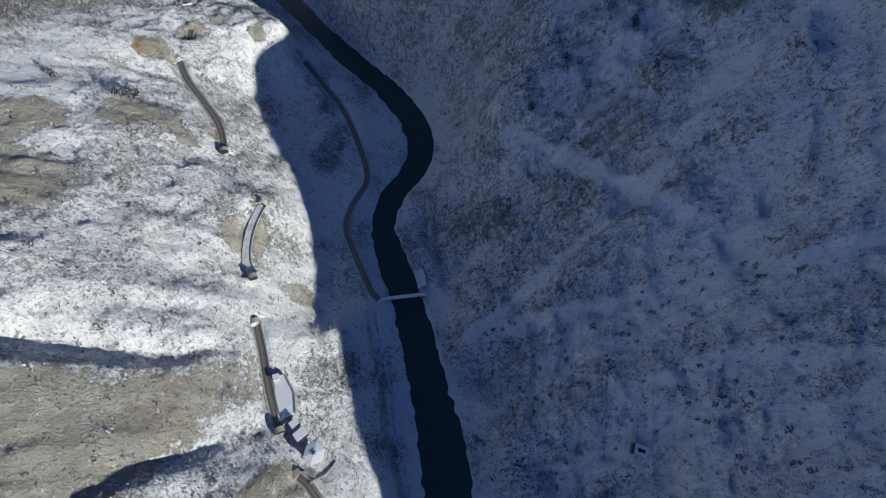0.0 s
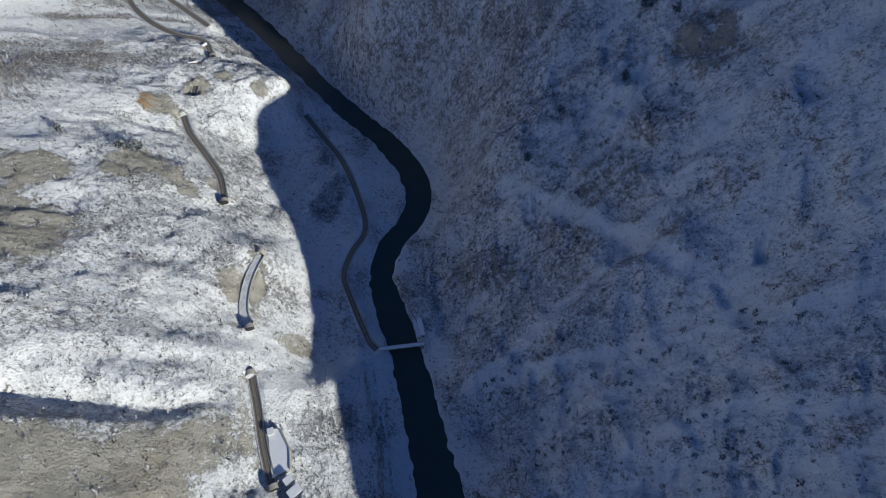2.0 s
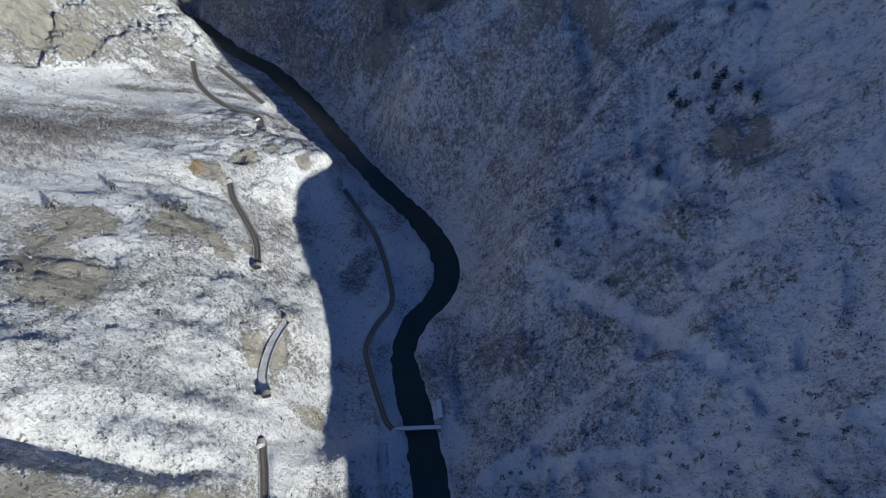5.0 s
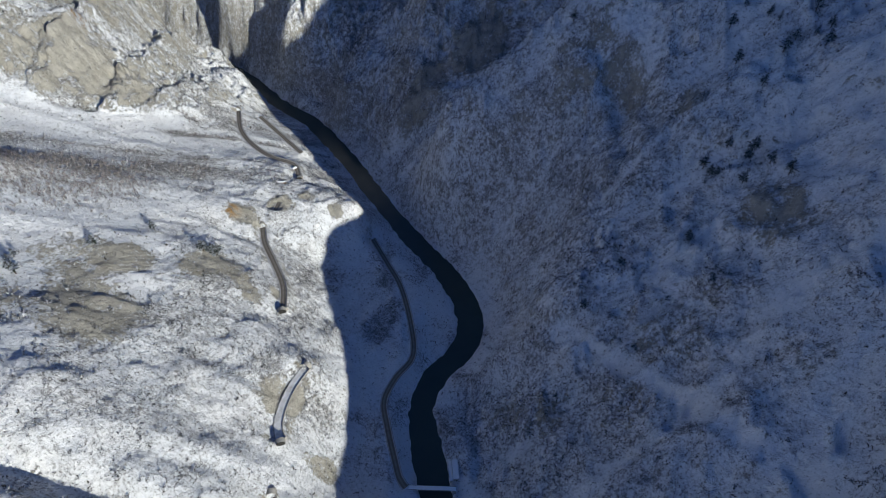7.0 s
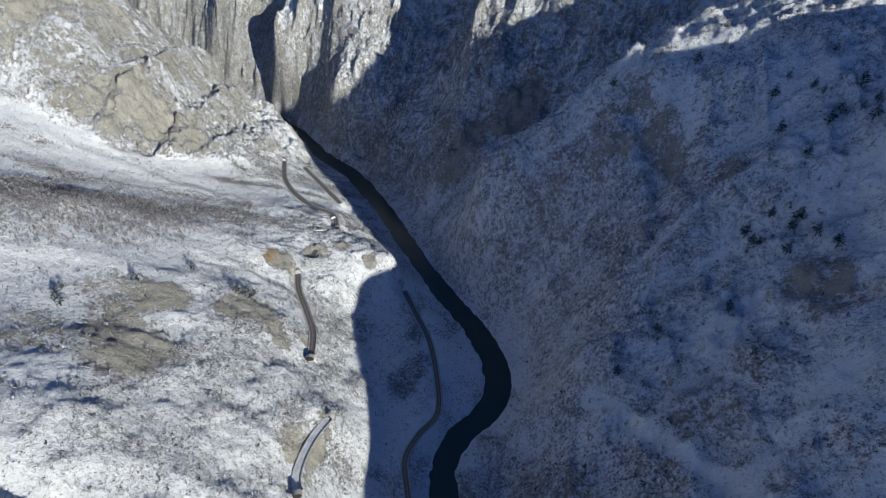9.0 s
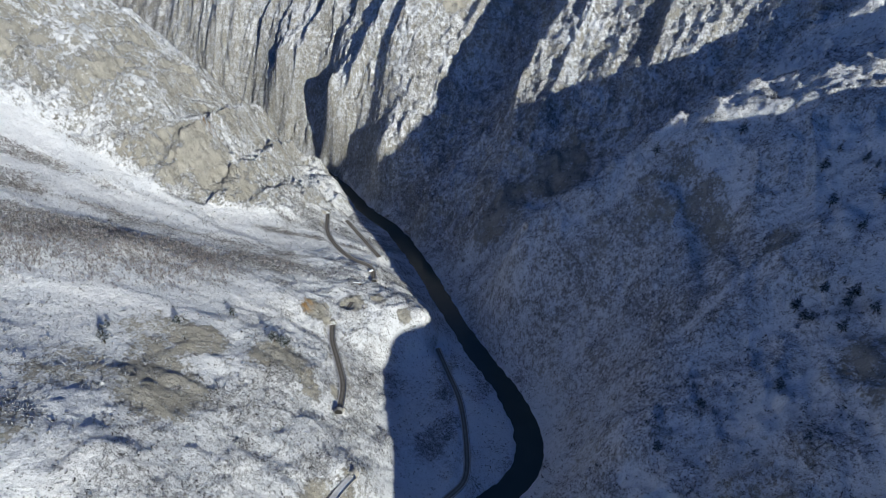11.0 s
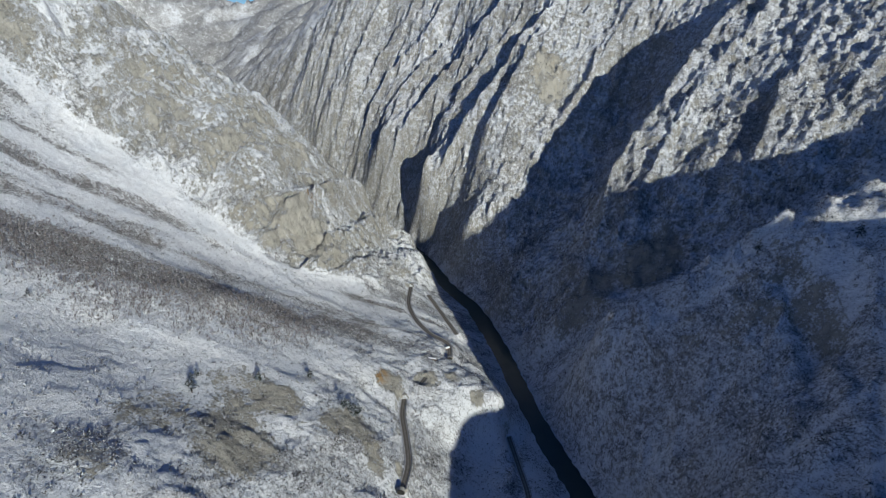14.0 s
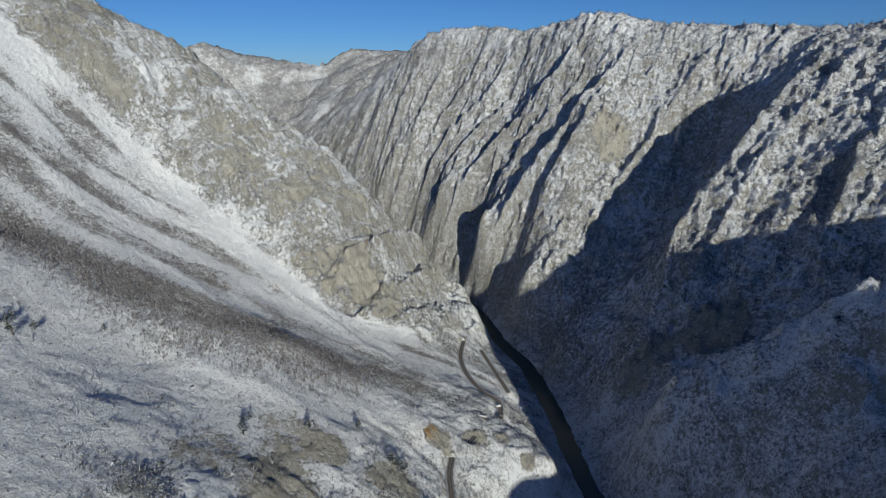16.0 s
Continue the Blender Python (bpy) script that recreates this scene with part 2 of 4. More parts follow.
# ribs of the north wall from the rim down: x, y, height over the sheet; then the reach of the shaded and of the sunny flank
GREAT_RIB = [(-470, 1600, 10), (-484, 1470, 40), (-490, 1378, 58), (-498, 1303, 66), (-522, 1250, 60), (-537, 1194, 30), (-556, 1147, 14), (-566, 1098, 4)]
LONG_RIB = [(-462, 1600, 12), (-482, 1497, 48), (-520, 1445, 55), (-545, 1364, 55), (-590, 1300, 62), (-632, 1245, 50), (-685, 1199, 34), (-770, 1190, 12)]
MIDDLE_RIB = [(-640, 1640, 12), (-654, 1557, 48), (-690, 1525, 48), (-763, 1473, 45), (-823, 1412, 48), (-867, 1354, 48), (-887, 1306, 20)]
WEST_RIB = [(-875, 1700, 10), (-918, 1602, 42), (-1000, 1540, 42), (-1054, 1466, 42), (-1064, 1405, 15)]
FAR_WEST_RIB = [(-1150, 1780, 8), (-1180, 1652, 45), (-1172, 1531, 45), (-1176, 1459, 20)]
GORGE_RIB = [(-1420, 1780, 8), (-1466, 1653, 40), (-1480, 1556, 20)]
LIT_RIB = [(0, 1450, 5), (-45, 1371, 35), (-78, 1290, 84), (-92, 1224, 124), (-118, 1134, 124), (-158, 1076, 104), (-178, 1002, 86), (-180, 914, 50), (-190, 830, 15)]
EAST_RIB = [(130, 1330, 0), (95, 1210, 42), (68, 1115, 62), (52, 1031, 60), (26, 967, 45), (0, 920, 15)]
UPPER_RIB = [(-250, 1570, 15), (-290, 1480, 50), (-330, 1400, 55), (-352, 1330, 40), (-380, 1270, 10)]
MINOR_RIB_WEST = [(-800, 1690, 10), (-850, 1560, 30), (-930, 1470, 32), (-975, 1400, 12)]
MINOR_RIB = [(-560, 1640, 8), (-588, 1500, 32), (-650, 1440, 34), (-700, 1370, 34), (-760, 1300, 12)]
MINOR_RIB_FAR = [(-1040, 1740, 8), (-1075, 1600, 32), (-1120, 1500, 32), (-1130, 1430, 12)]
MINOR_RIB_GORGE = [(-1290, 1800, 8), (-1320, 1660, 36), (-1330, 1540, 20)]
RIBS = [(GREAT_RIB, 24, 75), (LONG_RIB, 24, 70), (MIDDLE_RIB, 22, 70), (WEST_RIB, 22, 70), (FAR_WEST_RIB, 24, 80), (GORGE_RIB, 26, 90), (LIT_RIB, 34, 150), (EAST_RIB, 30, 80), (UPPER_RIB, 24, 70), (MINOR_RIB_WEST, 18, 45), (MINOR_RIB, 18, 45), (MINOR_RIB_FAR, 18, 50), (MINOR_RIB_GORGE, 20, 60)]
RIGHT_GULLY = [(-240, 780, 20), (-160, 770, 80), (-60, 800, 165), (90, 860, 290), (230, 930, 400)]
GULLY_RIB = [(-185, 815, 120), (-110, 860, 190), (-40, 915, 250), (60, 970, 330)]
# the last three points are out of view, set to shape the north wall's shadow
RIGHT_SPUR = [(-100, 680, 200), (-60, 690, 235), (20, 720, 305), (97, 744, 377), (225, 795, 425), (330, 850, 474), (430, 910, 520), (650, 1000, 620)]
RIGHT_SLOPE = [(335, 218, 236), (183, 52, 66), (330, 9, 165), (250, 200, 170), (296, 475, 305), (190, 640, 330), (60, 420, 150), (20, 250, 35), (60, 560, 150),
               (330, 640, 395)]
# out of view; heights fitted so its shadow ends where the slopes turn sunny
UNSEEN_CREST = [(610, -560, 262), (600, -481, 270), (592, -450, 258), (590, -429, 265), (588, -400, 284), (580, -360, 290), (575, -310, 287), (570, -270, 284),
               (565, -225, 288), (560, -195, 293), (556, -178, 308), (550, -144, 304), (545, -100, 311), (540, -51, 338), (528, 32, 321), (520, 87, 322),
               (515, 140, 332), (512, 185, 352), (508, 233, 430), (503, 270, 432), (500, 292, 462), (495, 315, 462), (492, 337, 472), (480, 393, 494),
               (470, 430, 497), (460, 480, 478), (456, 523, 494), (455, 582, 495), (460, 650, 480), (470, 720, 440)]
RIGHT_BACK = [(570, 640, 470), (900, -300, 250), (900, 200, 300), (1000, 600, 420), (1300, 1000, 650)]
FAR_LAND = [(-1700, 2600, 560), (1500, 2200, 700), (1800, 600, 500), (1500, -1500, 500), (-1500, -1500, 700), (-2600, 800, 700), (-2500, -500, 800)]
FAR_RANGE = [(-4300, 1900, 690), (-3904, 2432, 672), (-3754, 2659, 672), (-3585, 2882, 622), (-3359, 3143, 623), (-3101, 3398, 765), (-2897, 3574, 731),
             (-2500, 3700, 700)]
FAR_BACK = [(-4750, 2700, 480), (-4300, 3350, 480), (-3700, 4000, 520), (-4900, 1400, 600), (-3000, 4500, 500)]
FAR_HILL = [(-2350, 2950, 660), (-2420, 2700, 520), (-2480, 2450, 380), (-2500, 2250, 240)]
FAR_HILL_LEFT = [(-3200, 1650, 620), (-3150, 1850, 480), (-3050, 2000, 300)]


RAVINES = [[(-350, 112, 22), (-275, 118, 25), (-232, 118, 18), (-190, 138, 6)], [(-260, 2, 6), (-215, 35, 9), (-165, 62, 6)],
           [(92, 675, 16), (114, 643, 25), (128, 616, 22), (136, 566, 6)], [(128, 656, 12), (146, 616, 20), (162, 575, 6)]]
TRACKS = [[(-80, 210, 9), (-70, 165, 9), (-58, 125, 9), (-52, 80, 9), (-40, 40, 8), (-30, 5, 8)]]


SNOW_CHUTES = [[(29, 174, 6), (126, 183, 6), (198, 182, 6), (256, 185, 6), (301, 185, 6), (341, 188, 6)],
               [(165, 100, 6), (232, 117, 6), (285, 114, 6), (335, 105, 6)],
               [(73, 376, 6), (152, 312, 6), (214, 244, 6), (259, 210, 6)]]


def build_base():
    """Weights of a smooth sheet through the crests and hollows."""
    pts = []
    for line in (SPUR_CREST, SPUR_FACE, CLIFF_FOOT, SNOW_HOLLOW, LEFT_KNOLL, FAR_RIM, WALL_RIB, WALL_HOLLOW, WALL_SHOULDER, RIGHT_GULLY,
                 RIVER_TERRACE, KNOB, LIT_SHOULDER, GULLY_RIB, RIGHT_SPUR, UNSEEN_CREST, FAR_RANGE, FAR_HILL, FAR_HILL_LEFT):
        pts.append(path_points(line, 70))
    for line in ROADS:
        pts.append(path_points(line, 45))
    pts += [np.array(q, float) for q in (LEFT_SLOPE, LEFT_HIGH, RIGHT_SLOPE, RIGHT_BACK, FAR_LAND, BEHIND_SPUR, PLATEAU, WALL_FACE, FAR_BACK)]
    river = path_points(RIVER, 60)
    d = np.gradient(river[:, :2], axis=0)
    d /= np.hypot(d[:, 0], d[:, 1])[:, None] + 1e-9
    side = np.column_stack([-d[:, 1], d[:, 0]])
    for s in (-1, 1):
        bank = river.copy()
        bank[:, :2] += side * s * (river[:, 2:3] + 4)
        bank[:, 2] = 3
        pts.append(bank)
    p = np.vstack(pts)
    keep = []
    for i in range(len(p)):
        if all(np.hypot(*(p[i, :2] - p[j, :2])) > 14 for j in keep):
            keep.append(i)
    p = p[keep]
    n = len(p)
    r = np.hypot(p[:, None, 0] - p[None, :, 0], p[:, None, 1] - p[None, :, 1])
    A = np.zeros((n + 3, n + 3))
    A[:n, :n] = -np.sqrt(r * r + 8.0 ** 2) + np.eye(n) * -2.0
    A[:n, n], A[:n, n + 1:] = 1, p[:, :2] / 1000
    A[n:, :n] = A[:n, n:].T
    w = np.linalg.solve(A, np.concatenate([p[:, 2], [0, 0, 0]]))
    return p, w


BASE_P, BASE_W = build_base()


def base_height(x, y):
    n = len(BASE_P)
    z = BASE_W[n] + (BASE_W[n + 1] * x + BASE_W[n + 2] * y) / 1000
    for (px, py, _), w in zip(BASE_P, BASE_W):
        z = z - w * np.sqrt((x - px) ** 2 + (y - py) ** 2 + 64.0)
    return z


RIVER_LINE = path_points(RIVER, 15)
ROAD_LINES = [path_points(q, 6) for q in ROADS]
TRACK_LINES = [path_points(q, 10) for q in TRACKS]


def rib_field(x, y):
    """Height of the ribs over the sheet: sharp crests, steep on their western flank."""
    out = np.zeros(x.shape)
    for pts, west, east in RIBS:
        line = path_points(pts, 40)
        lo, hi = line.min(0) - 3 * east, line.max(0) + 3 * east
        m = (x > lo[0]) & (x < hi[0]) & (y > lo[1]) & (y < hi[1])
        if not m.any():
            continue
        px, py = x[m], y[m]
        best, val, sign = np.full(px.shape, 1e9), np.zeros(px.shape), np.ones(px.shape)
        for a, b in zip(line[:-1], line[1:]):
            d = b[:2] - a[:2]
            t = np.clip(((px - a[0]) * d[0] + (py - a[1]) * d[1]) / (d @ d + 1e-9), 0, 1)
            r = np.hypot(px - a[0] - t * d[0], py - a[1] - t * d[1])
            near = r < best
            best = np.where(near, r, best)
            val = np.where(near, a[2] + t * (b[2] - a[2]), val)
            sign = np.where(near, np.sign(d[0] * (py - a[1]) - d[1] * (px - a[0])), sign)
        out[m] = np.maximum(out[m], val * np.exp(-(best / np.where(sign > 0, east, west))))
    return out


def height(x, y):
    """Height of the ground, and what lies where on it."""
    z = base_height(x, y)
    river, half = near_path(x, y, RIVER_LINE)
    away = smooth(river - half, 4, 40)
    spur, _ = near_path(x, y, np.array(SPUR_CREST, float))
    river_x = np.interp(y, [q[1] for q in RIVER], [q[0] for q in RIVER])
    foot = sorted(CLIFF_FOOT)
    above = 0.8 * (y - np.interp(x, [q[0] for q in foot], [q[1] for q in foot])) + 14 * fbm(x, y, 45, 71, 3)
    on_spur = smooth(above, 14, 32) * smooth(-x, 500, 570) * smooth(spur, 640, 540) * (x < river_x)
    north = smooth(y + 0.55 * np.maximum(x, -1300), 560, 760) * smooth(y, 640, 800) * smooth(z, 0, 40) * (1 - on_spur)
    north = north * np.where(x > -240, smooth(y - 800 - 0.32 * (x + 240), -25, 50), 1.0)
    left = smooth(-x, 60, 200) * (1 - north) * (1 - on_spur)
    east = (x > river_x) * smooth(river - half, 2, 45)
    left = left * (1 - east)
    right = np.maximum(smooth(x, -20, 90), east) * (1 - north)
    near = smooth(np.hypot(x, y), 3300, 2800)
    top = smooth(z, 600, 720)
    wx = x + 85 * fbm(x, y, 300, 5, 3)
    wy = y + 60 * fbm(x, y, 300, 6, 3)
    quiet = left * smooth(-x, 370, 450)
    bend_x, bend_y = x + 16 * fbm(x, y, 120, 8, 3), y + 16 * fbm(x, y, 120, 9, 3)
    ribs_n = ridged(bend_x - 0.36 * bend_y, bend_y, 62, 330, 11, 4)
    ribs_s = ridged(bend_x + 0.3 * bend_y, bend_y, 74, 420, 14, 4)
    ribs_f = ridged(wy - 0.45 * wx, wx, 75, 420, 16, 3)
    ribs_y = ridged(wy - 0.25 * wx, wx, 130, 600, 12, 4)
    rough = fbm(x, y, 60, 21, 6, 0.55)
    lumps = fbm(x, y, 22, 33, 4, 0.6)
    crags = ridged(x + 9 * rough, y - 9 * rough, 26, 34, 23, 3)
    # relief is damped near the unseen crest to hold its shadow edge
    ridge, _ = near_path(x, y, np.array(UNSEEN_CREST, float))
    right = right * (1 - 0.8 * np.exp(-(ridge / 70) ** 2))
    z = z + near * away * (1 - 0.75 * top) * (north * ((4 + 8 * smooth(z, 90, 280)) * ribs_n + rib_field(bend_x, bend_y) - 14) + on_spur * 27 * ribs_s + (left * (4 + 10 * smooth(-x, 480, 340)) + right * 24) * ribs_y)
    z = z + away * near * (rough * (7 + 7 * north - 3.5 * quiet) + lumps * (2.6 + 4.0 * north + 4.0 * right + 0.7 * left - 1.8 * quiet) + crags * (14.0 * on_spur + 10.0 * north + 2.8 * left - 2.0 * quiet + 6.5 * right)
                           - 3.5 * right * ribs_f)
    # ledges across the rock faces
    step = 26.0
    q = (z + 45 * rough + 40 * fbm(x, y, 120, 25, 3)) / step
    ledge = (np.floor(q) + smooth(q - np.floor(q), 0.3, 0.8) - q) * step
    quarry = smooth(np.hypot(x + 668, y - 700) / 56 + 0.3 * rough, 1.1, 0.6)
    b = (z + 6 * rough) / 24.0
    z = z + 0.35 * quarry * (np.floor(b) + smooth(b - np.floor(b), 0.4, 0.8) - b) * 24.0
    ledge = ledge * (1 - quarry)
    z = z + ledge * near * away * (0.22 * on_spur + 0.30 * north * (1 - top))
    q = (z + 14 * rough + 12 * fbm(x, y, 45, 28, 3)) / 9.0
    z = z + (np.floor(q) + smooth(q - np.floor(q), 0.25, 0.75) - q) * 9.0 * near * away * (0.45 * on_spur * (1 - quarry) + 0.5 * north * (1 - top))
    far = smooth(np.hypot(x, y), 2800, 3300)
    z = z + far * (48 * ridged(wx + 0.3 * y, wy, 380, 560, 31, 5) + 62 * ridged(x - 0.5 * y, y, 190, 280, 35, 4))
    for ravine in RAVINES:
        d, depth = near_path(x, y, np.array(ravine, float))
        z = z - depth * np.exp(-(d / (8 + 0.25 * depth)) ** 2)
    chute = np.zeros_like(z)
    for line in SNOW_CHUTES:
        d, wide = near_path(x, y, np.array(line, float))
        d = d + 4 * lumps
        chute = np.maximum(chute, smooth(d / wide, 1.6, 0.7))
        z = z - 3.5 * np.exp(-(d / 7) ** 2)
    # roads cut into the slope
    cut = np.zeros_like(z)
    for line in ROAD_LINES + TRACK_LINES:
        d, rz = near_path(x, y, line, True)
        w = smooth(d, 12, 4.8)
        z = z * (1 - w) + (rz - 0.5) * w
        cut = np.maximum(cut, smooth(d, 20, 7))
    # the river's bed between its banks
    edge = half + 2.5 * value_noise(x / 9, y / 9, 3)
    z = np.where(river > edge, np.maximum(z, 1.2 + 0.08 * (river - edge)), z)
    bed = smooth(river - edge, 3, -2)
    z = z * (1 - bed) - 3 * bed
    return z, dict(river=river - half, north=north, left=left, right=right, cut=cut, spur=on_spur, far=far, ribs=ribs_y, crags=crags, chutes=ribs_f, chute=chute)


def lines(spans):
    out = [spans[0][0]]
    for lo, hi, step in spans:
        n = max(1, round((hi - lo) / step))
        out += list(np.linspace(lo, hi, n + 1)[1:])
    return np.array(out)


def build_ground():
    xs = lines([(-4900, -2600, 36), (-2600, -1500, 11), (-1500, -850, 4), (-850, 420, 2.6), (420, 900, 8), (900, 1900, 60), (1900, 4900, 250)])
    ys = lines([(-4900, -1200, 250), (-1200, -120, 40), (-120, 1150, 2.6), (1150, 1750, 3.6), (1750, 2000, 9), (2000, 2600, 20), (2600, 4900, 36)])
    X, Y = np.meshgrid(xs, ys)
    Z, info = height(X, Y)
    gy, gx = np.gradient(Z, ys, xs)
    slope = np.hypot(gx, gy)
    nx, ny = len(xs), len(ys)
    co = np.column_stack([X.ravel(), Y.ravel(), Z.ravel()]).astype(np.float32)
    idx = np.arange(nx * ny).reshape(ny, nx)
    quads = np.stack([idx[:-1, :-1], idx[:-1, 1:], idx[1:, 1:], idx[1:, :-1]], -1).reshape(-1, 4).astype(np.int32)
    me = bpy.data.meshes.new("ground")
    me.vertices.add(len(co))
    me.vertices.foreach_set("co", co.ravel())
    me.loops.add(quads.size)
    me.loops.foreach_set("vertex_index", quads.ravel())
    me.polygons.add(len(quads))
    me.polygons.foreach_set("loop_start", np.arange(0, quads.size, 4, dtype=np.int32))
    me.polygons.foreach_set("use_smooth", np.ones(len(quads), bool))
    cover = fbm(X, Y, 110, 43, 4)
    rock = smooth(slope, 0.9, 2.2) * 0.27 + info["spur"] * (0.30 + 0.42 * fbm(X, Y, 85, 45, 4)) + info["cut"] * 0.10 + 0.15 * info["north"] - 0.04
    rock = rock * (1 - 0.9 * info["far"]) + (0.35 * info["right"] + 0.7 * info["left"]) * 0.22 * smooth(info["crags"] + 0.5 * cover, 0.25, 0.7)
    for px, py, r, amount in ROCK_HIGH + ROCK_LOW + ROCK_EAST:
        rock += (1.35 * amount + 0.06) * smooth(np.hypot(X - px, Y - py) / r + 0.55 * cover, 1.15, 0.45)
    ochre = np.zeros_like(Z)
    for px, py, r in OCHRE_PATCHES:
        ochre = np.maximum(ochre, smooth(np.hypot(X - px, Y - py) / r, 1.3, 0.4))
    hollow, _ = near_path(X, Y, np.array(SNOW_HOLLOW, float))
    across = 0.83 * Y - 0.56 * X
    bands = ridged(across + 14 * cover, 0.83 * X + 0.56 * Y, 38, 500, 51, 3)
    in_hollow = info["left"] * smooth(-X, 330, 430) * smooth(across + 25 * cover, 640, 675)
    foot, _ = near_path(X, Y, np.array(CLIFF_FOOT, float))
    foot = smooth(foot + 12 * cover, 30, 12) * (1 - info["spur"])
    brown = smooth(hollow / 52 + 0.9 * cover, 1.5, 0.1) * smooth(-X, 330, 460) * info["left"]
    clumps = fbm(X, Y, 34, 49, 4)
    calm = 1 - 0.5 * info["right"]
    veins = ridged(Y - 0.3 * X + 18 * cover, X + 0.3 * Y, 34, 150, 53, 3)
    scrub = 0.38 + 0.04 * info["left"] * smooth(-X, 430, 330) + 0.45 * smooth(-X, 1450, 1750) + (0.55 * cover + 0.5 * clumps) * calm
    scrub += in_hollow * (1.05 * bands - 0.05) + 0.22 * brown - 0.42 * smooth(-X, 300, 400) * info["left"] * (1 - in_hollow) - 0.9 * foot
    scrub += (0.25 + 0.6 * fbm(X, Y, 420, 47, 4) + 0.7 * fbm(X, Y, 110, 48, 4)) * info["far"]
    scrub += info["right"] * (0.20 - 0.22 * smooth(X, 130, 260) + 0.14 * info["crags"] - 0.45 * smooth(info["chutes"], 0.35, 0.75)
                                                 + 0.35 * smooth(veins, 0.72, 0.9))
    scrub -= 0.3 * smooth(X, 130, 220) * smooth(Y, 110, 50)
    scrub += 0.5 * smooth(np.hypot((X + 112) / 26, (Y - 118) / 24) + 0.5 * cover, 1.3, 0.6)
    scrub += 0.18 * info["north"] - 0.9 * info["chute"]
    scrub += (0.7 * clumps - 0.2) * smooth(Z, 60, 36) * (1 - info["right"]) * smooth(Y, 640, 560)
    rock -= 0.3 * info["chute"]
    brown = np.clip(brown + 0.6 * in_hollow * smooth(bands + 0.5 * clumps, 0.2, 0.8) * (1 - foot), 0, 1)
    global GRID
    GRID = dict(xs=xs, ys=ys, z=Z, rock=rock, scrub=scrub, brown=brown, slope=slope, river=info["river"], cut=info["cut"], north=info["north"],
                right=info["right"], spur=info["spur"])
    for name, v in (("rock", rock), ("scrub", scrub), ("ochre", ochre)):
        me.attributes.new(name, "FLOAT", "POINT").data.foreach_set("value", v.ravel().astype(np.float32))
    me.update(calc_edges=True)
    me.materials.append(GROUND)
    return tagged(new("ground", me), "steep snow-covered canyon slopes with bare limestone and frosted scrub", "ground", kind="structure")


ROCK_HIGH = [(-372, 264, 60, 0.5), (-392, 350, 30, 0.4), (-340, 375, 34, 0.4), (-330, 395, 34, 0.45), (-355, 508, 26, 0.6), (-325, 560, 22, 0.5), (-690, 710, 36, 0.55), (-655, 690, 28, 0.4), (-740, 840, 40, 0.4), (-430, 330, 40, 0.25), (-424, 1367, 50, 0.3), (-441, 230, 45, 0.24), (-419, 160, 40, 0.2)]
ROCK_LOW = [(-284, 370, 22, 0.4), (-278, 50, 45, 0.3), (-205, 255, 13, 0.4), (-300, 385, 25, 0.35), (-262, 40, 66, 0.36), (-225, 70, 40, 0.36), (-192, 98, 26, 0.35), (-155, 215, 14, 0.4), (-208, 262, 26, 0.55), (-265, 395, 14, 0.4), (-300, 592, 14, 0.4), (-252, 584, 12, 0.5), (-157, 839, 45, 0.36), (-136, 24, 20, 0.42), (-150, 5, 16, 0.4)]
ROCK_EAST = [(-70, 880, 45, 0.36), (178, 346, 45, 0.14), (138, 290, 30, 0.12), (67, 299, 26, 0.2), (24, 310, 20, 0.2), (76, 662, 40, 0.15), (190, 578, 20, 0.36), (249, 445, 26, 0.3), (262, 415, 20, 0.26), (121, 640, 24, 0.14), (140, 625, 18, 0.14)]
OCHRE_PATCHES = [(-372, 506, 15), (-705, 765, 20)]
ground = build_ground()


def ground_at(x, y, what="z"):
    """Values of the ground's sheet at arrays of places."""
    xs, ys = GRID["xs"], GRID["ys"]
    x, y = np.atleast_1d(np.asarray(x, float)), np.atleast_1d(np.asarray(y, float))
    i, j = np.clip(np.searchsorted(xs, x) - 1, 0, len(xs) - 2), np.clip(np.searchsorted(ys, y) - 1, 0, len(ys) - 2)
    u, v = (x - xs[i]) / (xs[i + 1] - xs[i]), (y - ys[j]) / (ys[j + 1] - ys[j])
    g = GRID[what]
    return g[j, i] * (1 - u) * (1 - v) + g[j, i + 1] * u * (1 - v) + g[j + 1, i] * (1 - u) * v + g[j + 1, i + 1] * u * v


def strip(name, line, profile, mat):
    """A long body along a line, from a profile of (across, up) points."""
    d = np.gradient(line[:, :2], axis=0)
    d /= np.hypot(d[:, 0], d[:, 1])[:, None] + 1e-9
    bm = bmesh.new()
    lay = bm.verts.layers.float.new("across")
    widest = max(abs(q[0]) for q in profile)
    rows = []
    for (x, y, z), (dx, dy) in zip(line, d):
        row = []
        for u, w in profile:
            v = bm.verts.new((x - dy * u, y + dx * u, z + w))
            v[lay] = u / widest
            row.append(v)
        rows.append(row)
    for a, b in zip(rows[:-1], rows[1:]):
        for i in range(len(profile) - 1):
            bm.faces.new((a[i], a[i + 1], b[i + 1], b[i]))
    bm.faces.new(rows[0])
    bm.faces.new(rows[-1][::-1])
    bmesh.ops.recalc_face_normals(bm, faces=bm.faces)
    me = bpy.data.meshes.new(name)
    bm.to_mesh(me)
    bm.free()
    me.materials.append(mat)
    return new(name, me)


